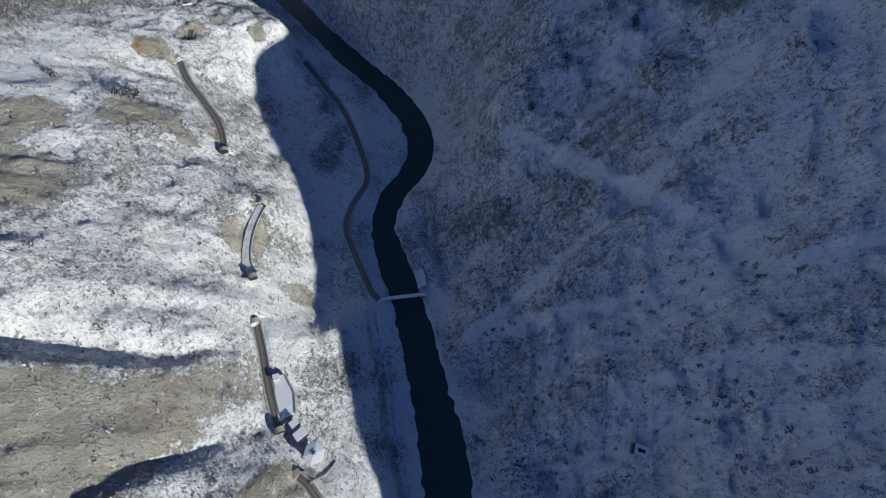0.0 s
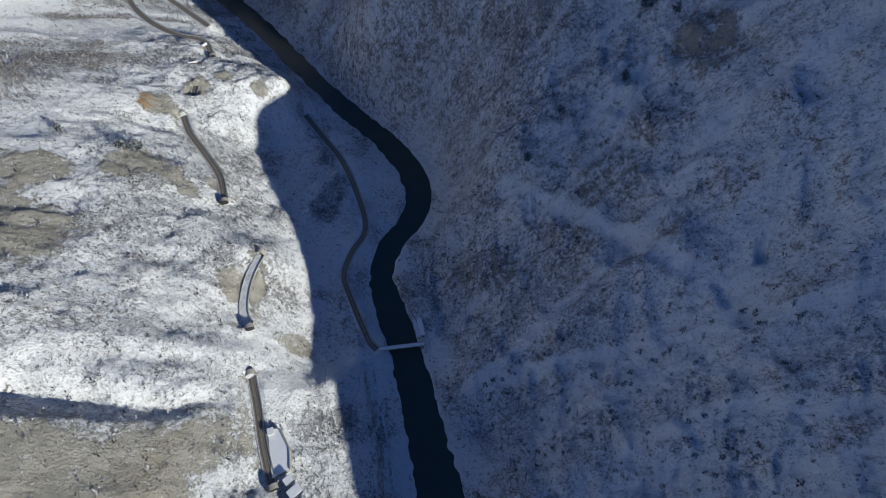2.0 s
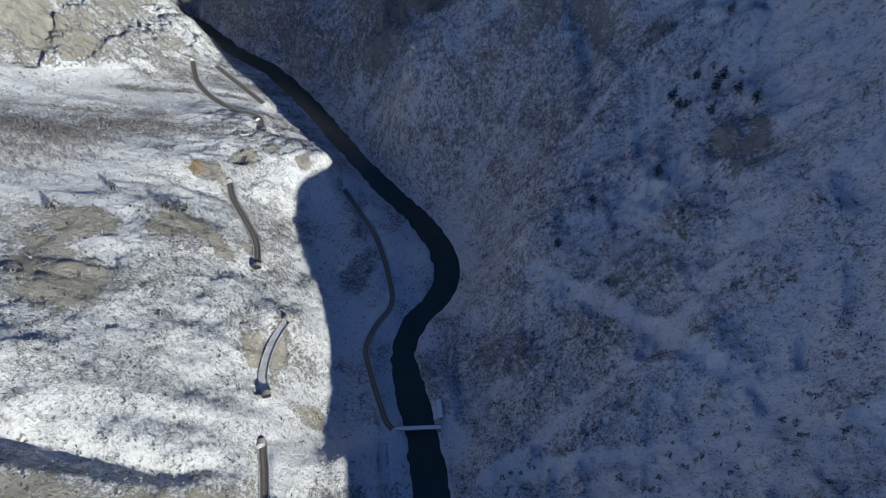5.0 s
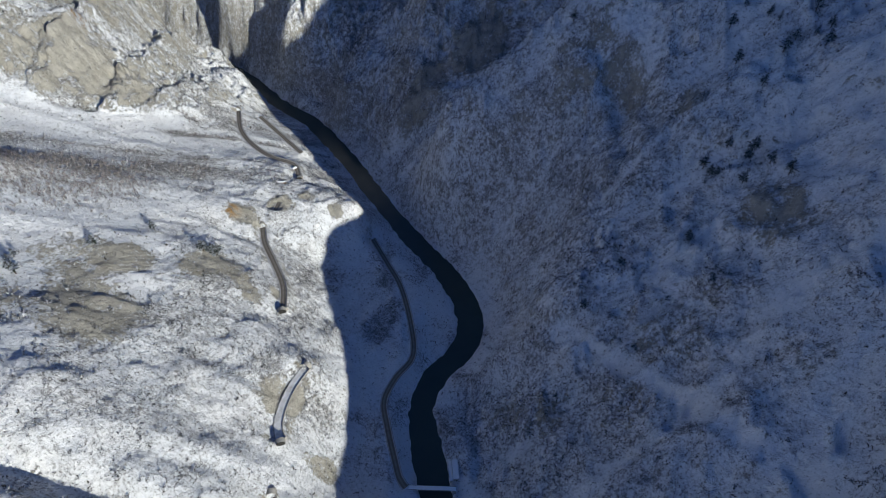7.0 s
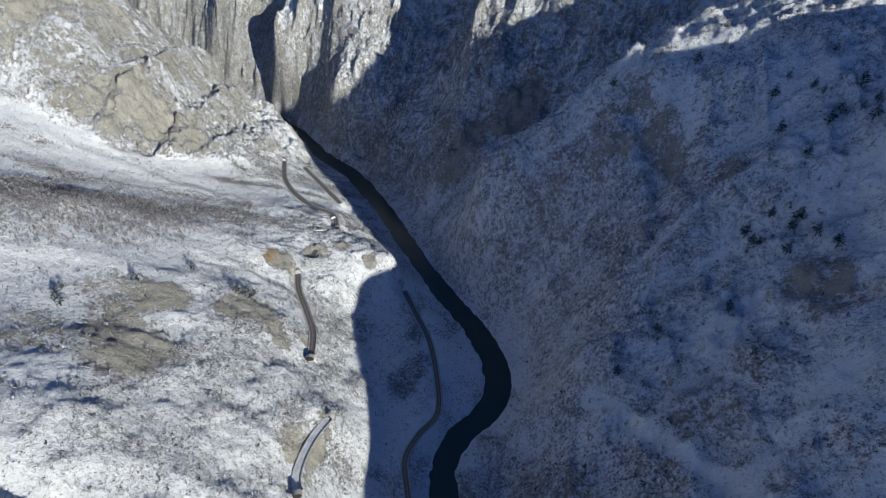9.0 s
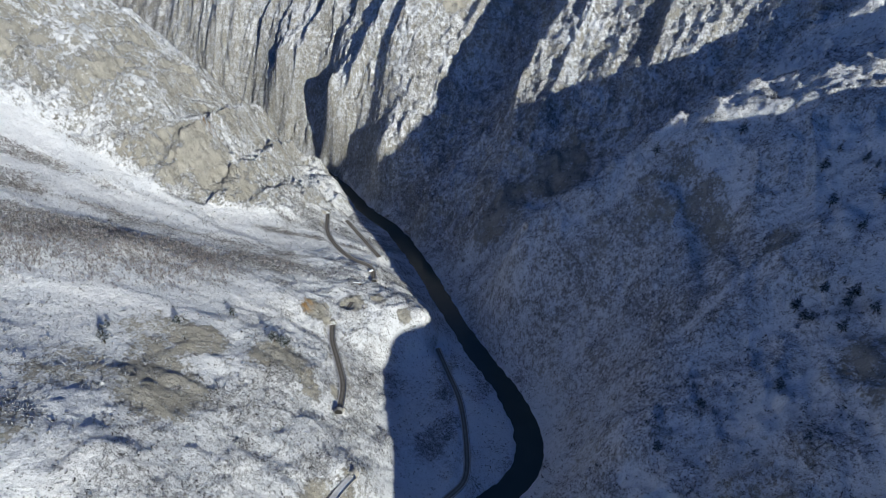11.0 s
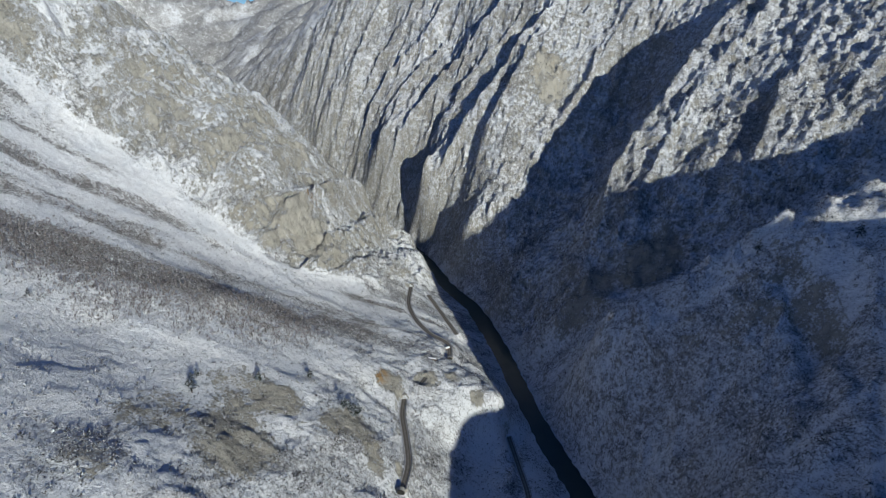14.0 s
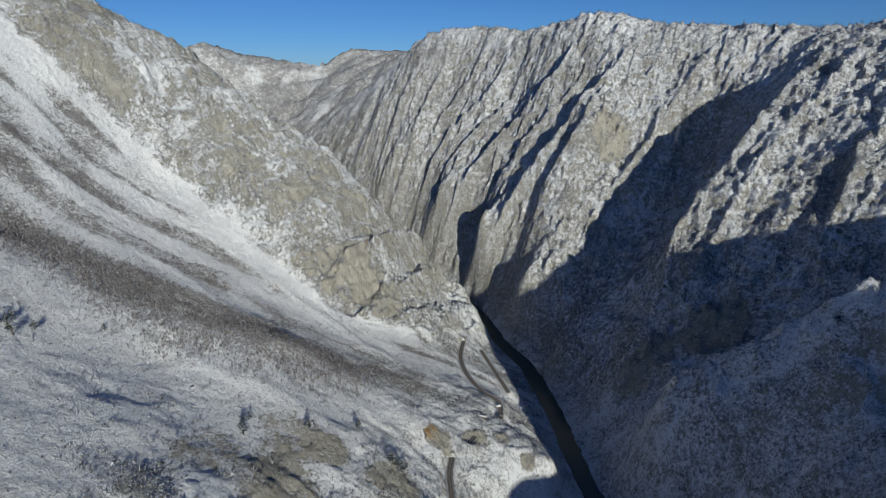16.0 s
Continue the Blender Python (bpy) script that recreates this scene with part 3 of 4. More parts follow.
def mat_road():
    m = material("wet_salted_asphalt", 0.7)
    k = Net(m)
    a = k.math("ABSOLUTE", k.attr("across"))
    wheel = k.ramp(k.math("ABSOLUTE", k.math("SUBTRACT", a, 0.45)), 0.05, 0.2, 1.0, 0.0)
    base = k.mix(k.ramp(k.noise(4, 5, 0.7), 0.3, 0.7), (0.15, 0.132, 0.112), (0.26, 0.235, 0.20))
    base = k.mix(k.math("MULTIPLY", wheel, 0.75), base, (0.075, 0.066, 0.056))
    edge = k.ramp(k.math("ADD", a, k.math("MULTIPLY", k.noise(1.5, 3), 0.3)), 0.98, 1.12)
    k.colour(k.mix(edge, base, (0.62, 0.62, 0.63)))
    return m


ROAD = mat_road()
LEDGE = mat_plain("snowed_over_road", (0.50, 0.49, 0.47), (0.82, 0.83, 0.85), 7, 0.85, 0.1)
river_line = path_points(RIVER, 20)
river_line[:, 2] = 0
tagged(strip("water", river_line, [(34, -1), (34, 0), (0, 0), (-34, 0), (-34, -1)], WATER), "dark green river between snowy banks", "river", kind="structure")
STONE = mat_plain("grey_stone_masonry", (0.22, 0.21, 0.19), (0.42, 0.40, 0.36), 1.2)


def offset(line, u):
    d = np.gradient(line[:, :2], axis=0)
    d /= np.hypot(d[:, 0], d[:, 1])[:, None] + 1e-9
    out = line.copy()
    out[:, 0] -= d[:, 1] * u
    out[:, 1] += d[:, 0] * u
    return out


for i, line in enumerate(ROAD_LINES):
    tagged(strip("road_%d" % (i + 1), line, [(3.7, -0.6), (3.7, 0), (2.4, 0.03), (1.6, 0.05), (0.9, 0.06), (0, 0.08), (-0.9, 0.06), (-1.6, 0.05), (-2.4, 0.03),
                                             (-3.7, 0), (-3.7, -0.6)], LEDGE if line is ROAD_LINES[2] else ROAD),
           "snowed-over old road ledge below a rock cut" if line is ROAD_LINES[2] else "two-lane salted asphalt mountain road with wheel tracks", "road", kind="structure")
    tagged(strip("snow_bank", offset(line, 4.2 if i != 6 else -4.2), [(0.5, -0.6), (0.3, 0.2), (0.05, 0.35), (-0.25, 0.2), (-0.5, -0.6)], SLUSH),
           "dirty ploughed snow bank along the road", "snow bank", kind="structure")
    # the valley's side is to the right of the lines that lead north
    side = -4.5 if i != 6 else 4.5
    tagged(strip("parapet", offset(line, side), [(0.3, -4.0), (0.3, 0.75), (-0.3, 0.75), (-0.3, -4.0)], STONE),
           "low stone retaining wall beside the road", "retaining wall", kind="structure")
for line in TRACK_LINES:
    tagged(strip("track", line, [(1.5, -0.7), (1.5, -0.3), (0.5, -0.2), (-0.4, -0.24), (-1.5, -0.3), (-1.5, -0.7)], TRODDEN), "snow-covered track along the river bank", "track",
           kind="structure")


# ---------------------------------------------------------------- scrub and woods
def mat_twigs(name, dark, pale, share):
    m = material(name, 0.9)
    k = Net(m)
    geo = k.t.nodes.new("ShaderNodeNewGeometry")
    k.colour(k.mix(k.ramp(geo.outputs["Random Per Island"], share - 0.15, share + 0.15), dark, pale))
    return m


FROSTED = mat_twigs("frosted_twigs", (0.06, 0.055, 0.05), (0.56, 0.57, 0.59), 0.45)
BRUSH = mat_twigs("bare_brown_twigs", (0.13, 0.115, 0.11), (0.34, 0.315, 0.31), 0.5)
NEEDLES = mat_twigs("snow_dusted_needles", (0.035, 0.045, 0.036), (0.48, 0.51, 0.54), 0.56)


def triangles(name, tri, mat):
    """One mesh from an array of triangles, each with corners of its own."""
    n = len(tri)
    me = bpy.data.meshes.new(name)
    me.vertices.add(3 * n)
    me.vertices.foreach_set("co", tri.reshape(-1).astype(np.float32))
    me.loops.add(3 * n)
    me.loops.foreach_set("vertex_index", np.arange(3 * n, dtype=np.int32))
    me.polygons.add(n)
    me.polygons.foreach_set("loop_start", np.arange(0, 3 * n, 3, dtype=np.int32))
    me.update(calc_edges=True)
    me.materials.append(mat)
    return me


def sprigs(rng, base, size, count, low, high, width, squash=1.0):
    """Pointed sprigs that spread from each base: triangles."""
    n = len(base)
    az = rng.uniform(0, 2 * np.pi, (n, count))
    el = np.radians(rng.uniform(low, high, (n, count)))
    ln = size[:, None] * rng.uniform(0.6, 1.1, (n, count))
    way = np.stack([np.cos(az) * np.cos(el), np.sin(az) * np.cos(el), np.sin(el) * squash], -1)
    side = np.stack([-np.sin(az), np.cos(az), rng.uniform(-0.4, 0.4, (n, count))], -1)
    root = base[:, None, :] + way * (0.1 * ln)[..., None] + rng.normal(0, 0.12, (n, count, 3)) * size[:, None, None]
    root[..., 2] = np.maximum(root[..., 2], base[:, None, 2] - 0.2)
    tip = root + way * ln[..., None]
    mid = root + way * (0.55 * ln)[..., None]
    w = (width * ln)[..., None]
    return np.stack([mid - side * w, tip, root + side * w * 0.7], 2).reshape(-1, 3, 3)


def places(rng, box, tries, chance):
    x, y = rng.uniform(box[0], box[1], tries), rng.uniform(box[2], box[3], tries)
    keep = rng.uniform(0, 1, tries) < chance(x, y)
    return x[keep], y[keep]


def clear(x, y):
    """1 away from the water and the roads."""
    return (ground_at(x, y, "river") > 5) * (ground_at(x, y, "cut") < 0.35)


def scatter_scrub():
    rng = np.random.default_rng(7)

    def near_chance(x, y):
        v = np.clip(ground_at(x, y, "scrub"), 0, 0.8) * (1 - 0.45 * smooth(ground_at(x, y, "rock"), 0.3, 0.6))
        return (0.09 + 0.91 * v ** 1.6) * clear(x, y) * (ground_at(x, y, "slope") < 1.9)

    x, y = places(rng, (-800, 420, -90, 1120), 310000, near_chance)
    size = rng.uniform(1.0, 2.6, len(x)) * (1 + 0.6 * (rng.uniform(0, 1, len(x)) < 0.12))
    a = sprigs(rng, np.column_stack([x, y, ground_at(x, y)]), size, 8, 5, 80, 0.24)
    x, y = places(rng, (-1500, 500, 780, 1900), 84000, lambda x, y: (0.3 + 0.5 * ground_at(x, y, "north")) * clear(x, y))
    size = rng.uniform(2.0, 4.5, len(x))
    b = sprigs(rng, np.column_stack([x, y, ground_at(x, y)]), size, 8, 15, 85, 0.18)
    me = triangles("frosted_scrub", np.vstack([a, b]), FROSTED)
    tagged(new("frosted_scrub", me), "frosted grey-brown scrub scattered over the snowy slopes", "scrub", kind="stuff")
    x, y = places(rng, (-1150, -330, 60, 760), 100000, lambda x, y: ground_at(x, y, "brown") * clear(x, y))
    size = rng.uniform(2.0, 4.2, len(x))
    me = triangles("brushwood", sprigs(rng, np.column_stack([x, y, ground_at(x, y)]), size, 8, 35, 88, 0.10, 1.2), BRUSH)
    tagged(new("brushwood", me), "band of bare brown brushwood in the snow", "brushwood", kind="stuff")


def pine(rng, base, tall):
    """A crooked pine's crown: tiers of drooping sprays."""
    out = []
    n = len(base)
    for i, f in enumerate((0.25, 0.4, 0.54, 0.67, 0.79, 0.9)):
        lean = base + np.column_stack([rng.normal(0, 0.03, n) * tall, rng.normal(0, 0.03, n) * tall, tall * f])
        out.append(sprigs(rng, lean, tall * (0.34 - 0.27 * f) * rng.uniform(0.7, 1.2, n), 8, -25, 22, 0.24))
    return np.vstack(out)


def scatter_pines():
    rng = np.random.default_rng(11)

    def chance(x, y):
        patch = smooth(fbm(x, y, 90, 61, 3), 0.05, 0.4)
        rim = smooth(ground_at(x, y), 640, 700)
        return (0.06 + 0.5 * patch + 0.6 * rim) * clear(x, y) * np.maximum(ground_at(x, y, "right") * (x > 40), np.maximum(ground_at(x, y, "north"), 0.6 * ground_at(x, y, "spur")))

    x, y = places(rng, (-1450, 450, 0, 2000), 26000, chance)
    tall = rng.uniform(6, 14, len(x))
    me = triangles("snowy_pines", pine(rng, np.column_stack([x, y, ground_at(x, y)]), tall), NEEDLES)
    tagged(new("snowy_pines", me), "scattered dark pines dusted with snow on the canyon slopes", "pines", kind="stuff")


scatter_scrub()
scatter_pines()


# ---------------------------------------------------------------- things
WOOD = mat_plain("weathered_boards", (0.10, 0.075, 0.055), (0.20, 0.155, 0.115), 0.8)
PLASTER = mat_plain("pale_plaster", (0.46, 0.44, 0.40), (0.62, 0.60, 0.55), 2)
DARK_METAL = mat_plain("dark_painted_steel", (0.03, 0.03, 0.032), (0.06, 0.06, 0.062), 1, 0.5)
# near-black: darkness inside the tunnels painted on; also the hut's bare roof patch
SHADE_AND_BARE_ROOF = mat_plain("tunnel_shade_and_bare_roof", (0.015, 0.014, 0.013), (0.04, 0.038, 0.035), 2)
BARK = mat_plain("pine_bark", (0.06, 0.042, 0.03), (0.12, 0.09, 0.065), 0.6)
GLASS = material("window_glass", 0.08)
Net(GLASS).colour((0.02, 0.025, 0.03))


def part(name, bm, mat, parent, label=""):
    bmesh.ops.recalc_face_normals(bm, faces=bm.faces)
    me = bpy.data.meshes.new(name)
    bm.to_mesh(me)
    bm.free()
    me.materials.append(mat)
    ob = new(name, me)
    ob.parent = parent
    return tagged(ob, label)


def anchor(name, x, y, z, turn=0.0):
    e = new(name)
    e.matrix_world = pose(x, y, z, 0, 0, turn)
    return e


def add_box(bm, x0, x1, y0, y1, z0, z1, bevel=0.0):
    v = [bm.verts.new((x, y, z)) for z in (z0, z1) for y in (y0, y1) for x in (x0, x1)]
    faces = [bm.faces.new([v[i] for i in q]) for q in ((0, 1, 3, 2), (4, 5, 7, 6), (0, 1, 5, 4), (2, 3, 7, 6), (0, 2, 6, 4), (1, 3, 7, 5))]
    if bevel:
        bmesh.ops.bevel(bm, geom=list({e for f in faces for e in f.edges}), offset=bevel, segments=1, affect="EDGES")
    return bm


def box(x0, x1, y0, y1, z0, z1, bevel=0.0):
    return add_box(bmesh.new(), x0, x1, y0, y1, z0, z1, bevel)


def prism(points, z0, z1, bm=None):
    bm = bm or bmesh.new()
    lo = [bm.verts.new((x, y, z0)) for x, y in points]
    hi = [bm.verts.new((x, y, z1)) for x, y in points]
    bm.faces.new(lo)
    bm.faces.new(hi)
    for i in range(len(points)):
        j = (i + 1) % len(points)
        bm.faces.new((lo[i], lo[j], hi[j], hi[i]))
    return bm


def bridge():
    a, b = Vector((-73, 225, 0)), Vector((-23, 231, 0))
    ln = (b - a).length
    e = anchor("road_bridge", *((a + b) / 2).xy, 9.0, math.degrees(math.atan2(b.y - a.y, b.x - a.x)))
    h = ln / 2
    part("deck", box(-h - 3, h + 3, -2.6, 2.6, -0.5, 0.0, 0.05), CONCRETE, e)
    part("snow_layer", box(-h - 2.5, h + 2.5, -2.2, 2.2, 0.0, 0.14, 0.05), SNOW, e, "trodden snow on the deck")
    for y in (-1.9, 1.9):
        part("girder", box(-h, h, y - 0.25, y + 0.25, -2.0, -0.5, 0.04), DARK_METAL, e)
    for x in (-h, h):
        part("abutment", box(x - 2.2, x + 2.2, -3.3, 3.3, -9, -0.5, 0.12), STONE, e)
    for y in (-2.5, 2.5):
        for i in range(13):
            x = -h + i * ln / 12
            part("railing_post", box(x - 0.06, x + 0.06, y - 0.06, y + 0.06, 0, 1.1), DARK_METAL, e)
        for z in (0.55, 1.1):
            part("rail", box(-h - 1, h + 1, y - 0.05, y + 0.05, z - 0.05, z + 0.05), DARK_METAL, e)
    return tagged(e, "narrow snow-covered bridge with steel railings over the river", "bridge")


def building(name, x, y, z, turn, w, d, h, label, category, bays=3, wall=PLASTER, snow=0.45, sink=4.0):
    """A flat-roofed house with its roof slab, snow, door and windows."""
    e = anchor(name, x, y, z, turn)
    part("wall", box(-w / 2, w / 2, -d / 2, d / 2, -sink, h, 0.05), wall, e)
    part("roof", box(-w / 2 - 0.5, w / 2 + 0.5, -d / 2 - 0.5, d / 2 + 0.5, h, h + 0.3, 0.05), CONCRETE, e)
    part("roof_snow", box(-w / 2 - 0.4, w / 2 + 0.4, -d / 2 - 0.4, d / 2 + 0.4, h + 0.3, h + 0.3 + snow, 0.16), SNOW, e, "thick smooth snow")
    for side in (-1, 1):
        for i in range(bays):
            cx = -w / 2 + (i + 0.5) * w / bays
            frame_ob = part("window", box(cx - 0.75, cx + 0.75, side * d / 2 - 0.06, side * d / 2 + 0.06, 1.0, 2.4, 0.03), WOOD, e)
            part("pane", box(cx - 0.62, cx + 0.62, side * (d / 2 + 0.06) - 0.02, side * (d / 2 + 0.06) + 0.02, 1.13, 2.27), GLASS, frame_ob)
    part("door", box(w / 2 - 0.05, w / 2 + 0.08, -0.55, 0.55, 0.0, 2.1, 0.02), WOOD, e)
    return tagged(e, label, category)


def pavilion():
    """The six-sided lookout with a dark star on its snowy roof."""
    e = anchor("lookout_pavilion", -112, 46, 100, 20)
    ring = [(math.cos(radians(60 * i)), math.sin(radians(60 * i))) for i in range(6)]
    part("plinth", prism([(9.4 * a, 9.4 * b) for a, b in ring], -9, 0.0), STONE, e)
    for i in range(6):
        a, b = Vector((*ring[i], 0)) * 8.4, Vector((*ring[(i + 1) % 6], 0)) * 8.4
        t = (b - a).normalized() * 0.4
        n = Vector((t.y, -t.x, 0)).normalized() * 0.3
        p = [a + t, b - t, b - t - n, a + t - n]
        wall = part("wall", prism([v.xy for v in p], 0, 4.2), PLASTER, e)
        q = [a.lerp(b, 0.2) + n * 0.2, a.lerp(b, 0.8) + n * 0.2, a.lerp(b, 0.8) - n * 0.1, a.lerp(b, 0.2) - n * 0.1]
        part("pane", prism([v.xy for v in q], 0.9, 3.4), GLASS, wall)
        part("pillar", prism([(a.x + 0.45 * u, a.y + 0.45 * v) for u, v in ring], 0, 4.4), CONCRETE, e)
    bm = prism([(10.2 * a, 10.2 * b) for a, b in ring], 4.3, 4.8)
    part("roof", bm, CONCRETE, e)
    bm = bmesh.new()
    low = [bm.verts.new((10.0 * a, 10.0 * b, 4.8)) for a, b in ring]
    rim = [bm.verts.new((9.7 * a, 9.7 * b, 5.2)) for a, b in ring]
    tip = bm.verts.new((0, 0, 6.6))
    for i in range(6):
        j = (i + 1) % 6
        bm.faces.new((low[i], low[j], rim[j], rim[i]))
        bm.faces.new((rim[i], rim[j], tip))
    part("roof_snow", bm, SNOW, e, "smooth snow on six roof slopes")
    bm = bmesh.new()
    hub = bm.verts.new((0, 0, 7.3))
    pts = []
    for i in range(12):
        r = 3.3 if i % 2 == 0 else 0.75
        pts.append(bm.verts.new((r * math.cos(radians(30 * i)), r * math.sin(radians(30 * i)), 6.35 if i % 2 == 0 else 6.75)))
    for i in range(12):
        bm.faces.new((hub, pts[i], pts[(i + 1) % 12]))
    part("roof_star", bm, DARK_METAL, e, "dark six-pointed metal star")
    return tagged(e, "six-sided lookout pavilion with a snowy roof and dark star", "pavilion")


def portal(x, y, z, turn, deep=5.0):
    """A tunnel's mouth; local y leads into the hill."""
    e = anchor("tunnel_portal", x, y, z, turn)
    arch = [(-3.9, -0.5), (-3.9, 3.0)] + [(-3.9 * math.cos(radians(a)), 3.0 + 3.3 * math.sin(radians(a))) for a in range(15, 180, 15)] + [(3.9, 3.0), (3.9, -0.5)]
    outer = [(-4.5, -0.5), (-4.5, 3.0)] + [(-4.5 * math.cos(radians(a)), 3.0 + 3.8 * math.sin(radians(a))) for a in range(15, 180, 15)] + [(4.5, 3.0), (4.5, -0.5)]
    bm = bmesh.new()
    f = [[bm.verts.new((u, v, w)) for u, w in ring] for ring in (arch, outer) for v in (0.0, deep)]
    for i in range(len(arch) - 1):
        bm.faces.new((f[0][i], f[0][i + 1], f[2][i + 1], f[2][i]))
        bm.faces.new((f[2][i], f[2][i + 1], f[3][i + 1], f[3][i]))
    part("arch_ring", bm, STONE, e)
    # short closed lining; its near-black colour paints the shade of a deep tunnel
    bm = bmesh.new()
    g = [[bm.verts.new((u * 0.995, v, w)) for u, w in arch] for v in (0.3, deep)]
    for i in range(len(arch) - 1):
        bm.faces.new((g[0][i], g[0][i + 1], g[1][i + 1], g[1][i]))
    bm.faces.new(g[1])
    part("lining", bm, SHADE_AND_BARE_ROOF, e, "rock lining with the tunnel's darkness put into its near-black colour")
    for s in (-1, 1):
        part("wing_wall", prism([(s * 4.5, 0.2), (s * 4.5, 1.0), (s * 6.6, -0.9), (s * 6.2, -1.5)], -2, 3.4), STONE, e)
    return tagged(e, "stone tunnel portal with a dark mouth in the rock", "tunnel portal", "tunnel portals")


def portals():
    for k, line in enumerate(ROADS):
        for end in (0, 1):
            if (k, end) in ((0, 0), (7, 0), (6, 1), (6, 0), (7, 1)):
                continue
            p, q = (Vector(line[0]), Vector(line[1])) if end == 0 else (Vector(line[-1]), Vector(line[-2]))
            d = (p - q).normalized()
            p = p + d * 0.8
            portal(p.x, p.y, p.z, math.degrees(math.atan2(d.y, d.x)) - 90)


def terrace():
    e = anchor("parking_terrace", -146, 96, 100, 18)
    pts = [(-9.2, -22), (7, -19), (9.5, -2), (4, 19), (-6.4, 21)]
    part("paving", prism(pts, -7, -0.1), CONCRETE, e)
    part("snow_layer", prism([(x * 0.97, y * 0.98) for x, y in pts], -0.1, 0.2), SNOW, e, "untouched snow cover")
    for (ax, ay), (bx, by) in zip(pts[1:4], pts[2:5]):
        d = Vector((bx - ax, by - ay)).normalized() * 0.25
        n = Vector((-d.y, d.x))
        part("parapet_wall", prism([(ax + n.x, ay + n.y), (bx + n.x, by + n.y), (bx - n.x, by - n.y), (ax - n.x, ay - n.y)], -7, 1.0), STONE, e)
    return tagged(e, "snow-covered parking terrace with a low stone parapet", "terrace")


def boardwalk_wall():
    line = path_points([(-114, 22, 95), (-105, 30, 94), (-99, 42, 93)], 4)
    line[:, 2] = ground_at(line[:, 0], line[:, 1]) + 0.0
    return tagged(strip("stone_wall", line, [(0.5, -3), (0.5, 1.6), (-0.5, 1.6), (-0.5, -3)], STONE), "curved stone wall below the lookout pavilion", "wall")


def shed(x, y, turn, w, d, h, label):
    z = float(ground_at(x, y)[0])
    e = anchor("shed", x, y, z, turn)
    part("wall", box(-w / 2, w / 2, -d / 2, d / 2, -3, h, 0.04), WOOD, e)
    bm = bmesh.new()
    v = [bm.verts.new(c) for c in ((-w / 2 - 0.4, -d / 2 - 0.4, h - 0.1), (w / 2 + 0.4, -d / 2 - 0.4, h - 0.1), (w / 2 + 0.4, 0, h + d * 0.28), (-w / 2 - 0.4, 0, h + d * 0.28),
                                   (w / 2 + 0.4, d / 2 + 0.4, h - 0.1), (-w / 2 - 0.4, d / 2 + 0.4, h - 0.1))]
    for q in ((0, 1, 2, 3), (3, 2, 4, 5), (0, 3, 5), (1, 4, 2), (0, 5, 4, 1)):
        bm.faces.new([v[i] for i in q])
    part("roof", bm, SNOW, e, "gable roof under snow")
    part("door", box(-0.5, 0.5, -d / 2 - 0.06, -d / 2 + 0.02, 0, 2.0, 0.02), DARK_METAL, e)
    return tagged(e, label, "shed")


def hut():
    z = float(ground_at(184, 51)[0]) + 1.5
    e = building("stone_hut", 184, 51, z, -18, 12, 9, 3.4, "stone hut with a snowy flat roof on the wooded slope", "hut", 2, STONE)
    part("bare_patch", prism([(-3.5, -1.6), (-1.5, -2.6), (0.6, -1.4), (2.8, -2.2), (4.0, 0.2), (2.4, 1.6), (0.2, 0.7), (-2.2, 1.8), (-3.8, 0.4)], 3.4 + 0.74, 3.4 + 0.80),
         SHADE_AND_BARE_ROOF, e, "dark patch where the snow has melted")
    part("porch", box(-8.2, -6.0, -4.5, 4.5, -4, 1.8, 0.05), WOOD, e)


def tree_line(name, pts, label, rng, step=2.2):
    line = path_points([(x, y, 0) for x, y in pts], step)
    x, y = line[:, 0] + rng.normal(0, 0.8, len(line)), line[:, 1] + rng.normal(0, 0.8, len(line))
    base = np.column_stack([x, y, ground_at(x, y)])
    me = triangles(name, sprigs(rng, base, rng.uniform(1.0, 2.2, len(x)), 12, 10, 80, 0.16), BRUSH)
    tagged(new(name, me), label, "hedge", kind="stuff")


def pine_tree(rng, tall):
    e = anchor("pine_tree", 0, 0, 0)
    bm = bmesh.new()
    rings = []
    for f in np.linspace(0, 1, 6):
        r = 0.03 * tall * (1 - 0.85 * f)
        ox, oy = 0.02 * tall * math.sin(3 * f), 0.02 * tall * math.cos(4 * f) - 0.02 * tall
        rings.append([bm.verts.new((ox + r * math.cos(a), oy + r * math.sin(a), tall * f * 0.95 - 0.4)) for a in np.linspace(0, 2 * math.pi, 7)[:-1]])
    for a, b in zip(rings[:-1], rings[1:]):
        for i in range(6):
            bm.faces.new((a[i], a[(i + 1) % 6], b[(i + 1) % 6], b[i]))
    part("trunk", bm, BARK, e)
    tiers = []
    for f in np.linspace(0.25, 0.97, 15):
        c = np.array([[rng.normal(0, 0.02) * tall, rng.normal(0, 0.02) * tall, tall * f]])
        tiers.append(sprigs(rng, c, np.array([tall * (0.40 - 0.33 * f) * rng.uniform(0.65, 1.25)]), 13, -22, 28, 0.2))
    ob = new("crown", triangles("crown", np.vstack(tiers), NEEDLES))
    ob.parent = e
    return tagged(e, "tall dark pine with snow-dusted branches on a steep slope", "tree", "lone pines")


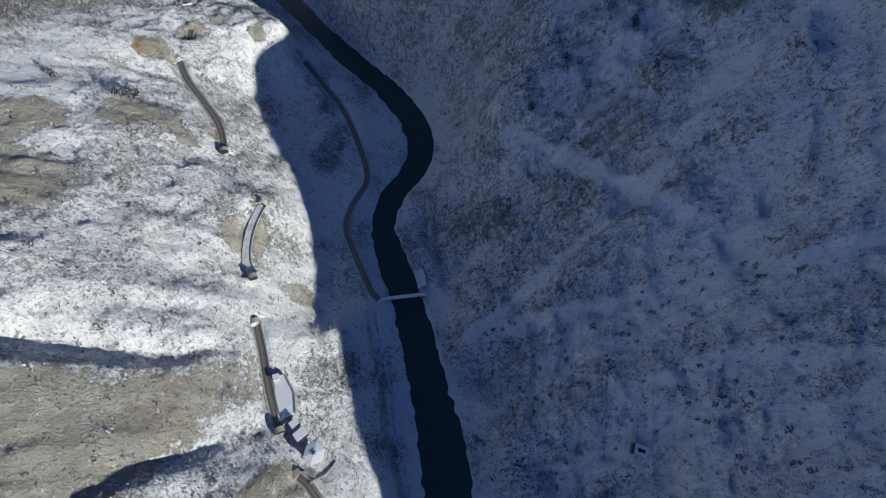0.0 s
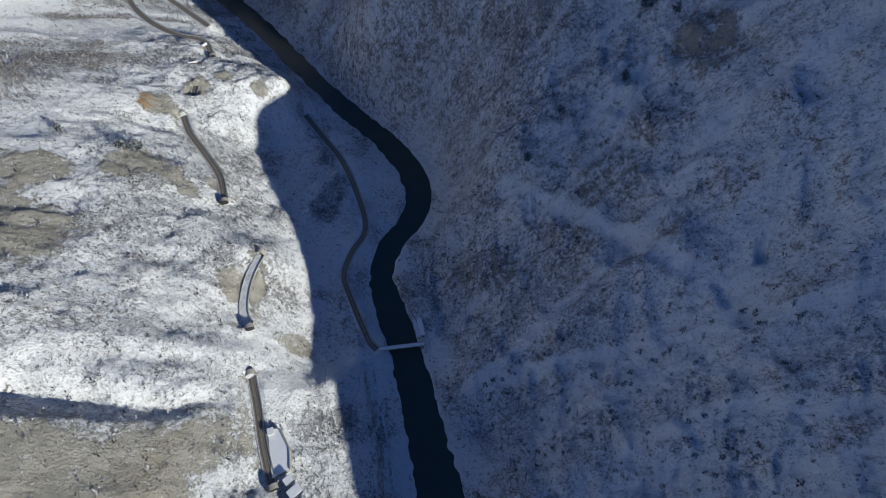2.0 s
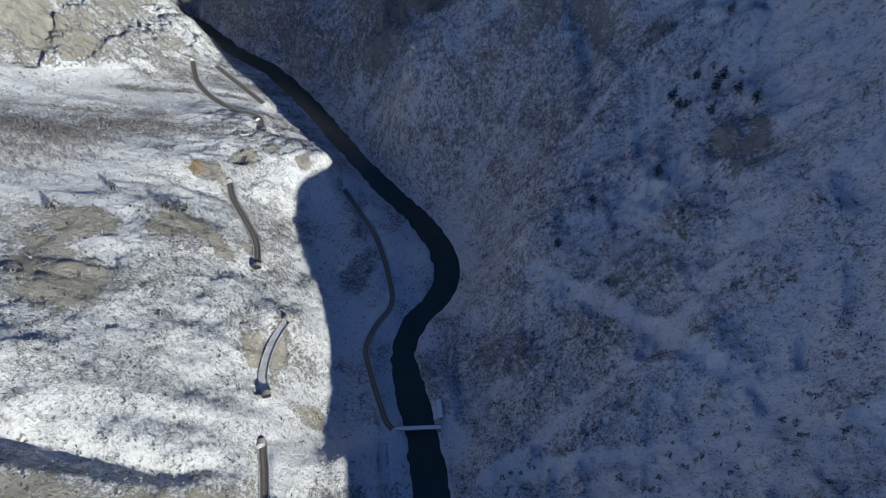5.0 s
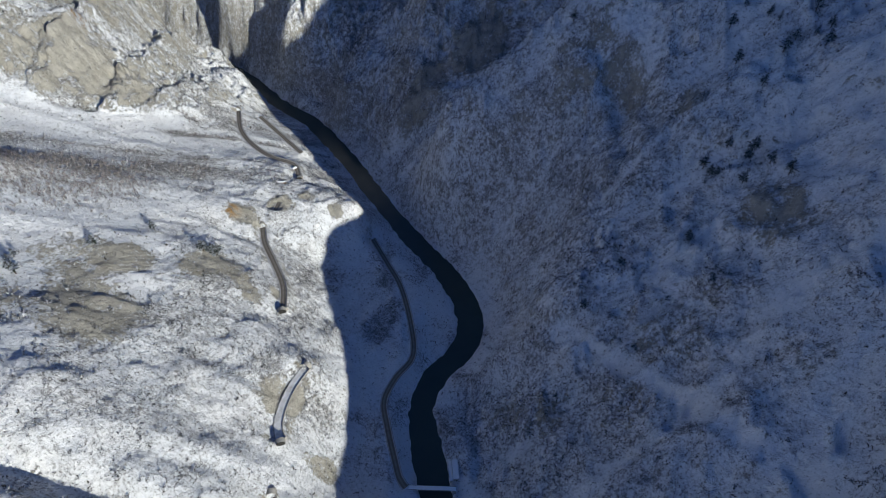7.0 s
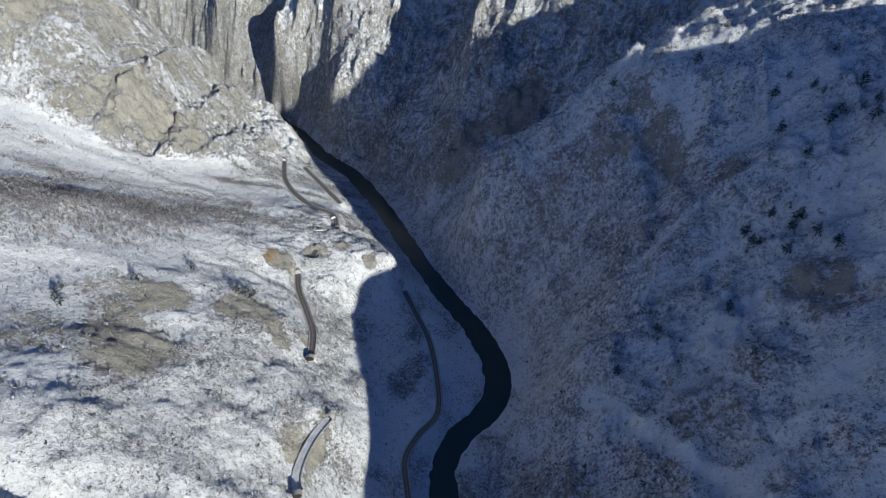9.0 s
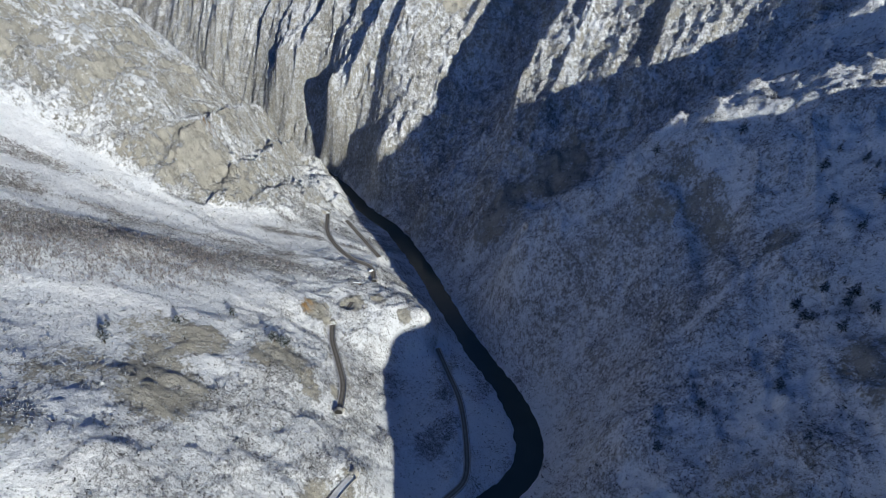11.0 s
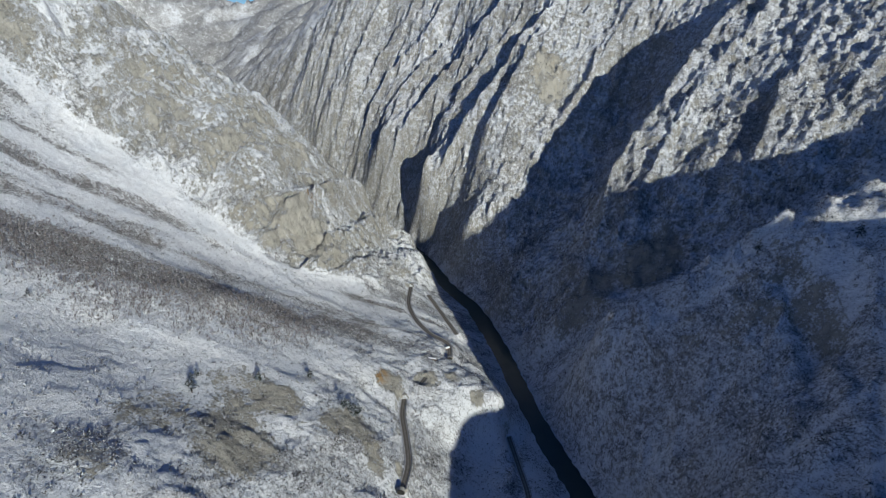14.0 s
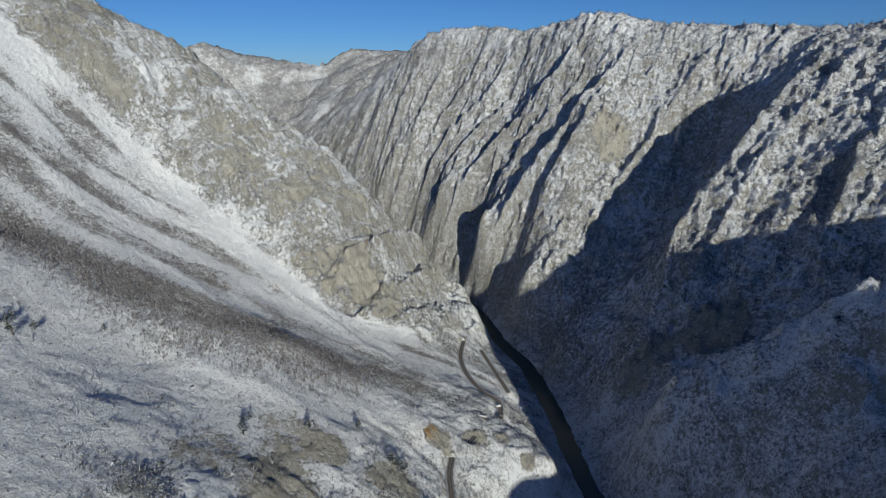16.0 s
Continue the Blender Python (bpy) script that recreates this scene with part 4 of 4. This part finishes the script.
def lone_pines():
    rng = np.random.default_rng(5)
    kinds = [pine_tree(rng, h) for h in (16.0, 20.0, 12.0)]
    spots = [(-344, 411), (-349, 404), (202, 379), (128, 427), (189, 438), (190, 433), (279, 668), (260, 638), (270, 591), (212, 502), (243, 508), (258, 489),
             (302, 632), (301, 579), (131, 423), (239, 654), (94, 388), (-702, 178), (-685, 190), (-693, 170), (-677, 256), (-407, 410), (-428, 349), (-468, 293),
             (-454, 282), (-345, 406), (225, 520), (250, 560), (285, 610), (232, 600),
             (-338, 408), (-352, 414), (-341, 418), (262, 640), (268, 628), (296, 596), (310, 604), (247, 512), (216, 497), (206, 510), (238, 482), (270, 470), (226, 640),
             (150, 700), (110, 716), (60, 705), (180, 732), (-690, 160), (-676, 168), (-470, 301)]
    for i, (x, y) in enumerate(spots):
        m = pose(x, y, float(ground_at(x, y)[0]) - 0.2, rng.uniform(-4, 4), rng.uniform(-4, 4), rng.uniform(0, 360))
        if i < 3:
            kinds[i].matrix_basis = m
        else:
            copy_thing(kinds[int(rng.integers(3))], m)


bridge()
pavilion()
terrace()
boardwalk_wall()
portals()
building("flat_roofed_building", -126, 62, 100, 42, 11, 7.5, 4.5, "flat-roofed building under thick snow beside the lookout", "building")
building("flat_roofed_building", -133, 71, 100, 42, 7, 6.0, 3.4, "low flat-roofed annex under thick snow near the road", "building", 2)
building("flat_roofed_building", -155, 112, 100, 18, 5, 5.5, 2.8, "small kiosk with a snowy roof by the road", "kiosk", 1, sink=1.0)
building("pump_house", -24.5, 252, 6, 103, 21, 5.5, 4.0, "long low pump house with a snowy roof beside the bridge", "building", 5)
building("pump_house", -29.6, 250.5, 5, 103, 22, 2.6, 2.6, "narrow lean-to with a snowy roof along the river bank", "building", 4)
hut()
shed(-346, 668, 60, 7, 5, 2.6, "small dark wooden shed beside the mountain road")
shed(-341, 607, 15, 12, 3.5, 2.2, "long low shed with a snowy roof on the slope")
hedge_rng = np.random.default_rng(3)
tree_line("hedge", [(150, 128), (176, 124), (184, 104), (190, 72)], "bare hedge along a snowy footpath", hedge_rng)
tree_line("hedge", [(193, 46), (197, 20), (200, -15)], "bare hedge along a snowy footpath", hedge_rng)
lone_pines()
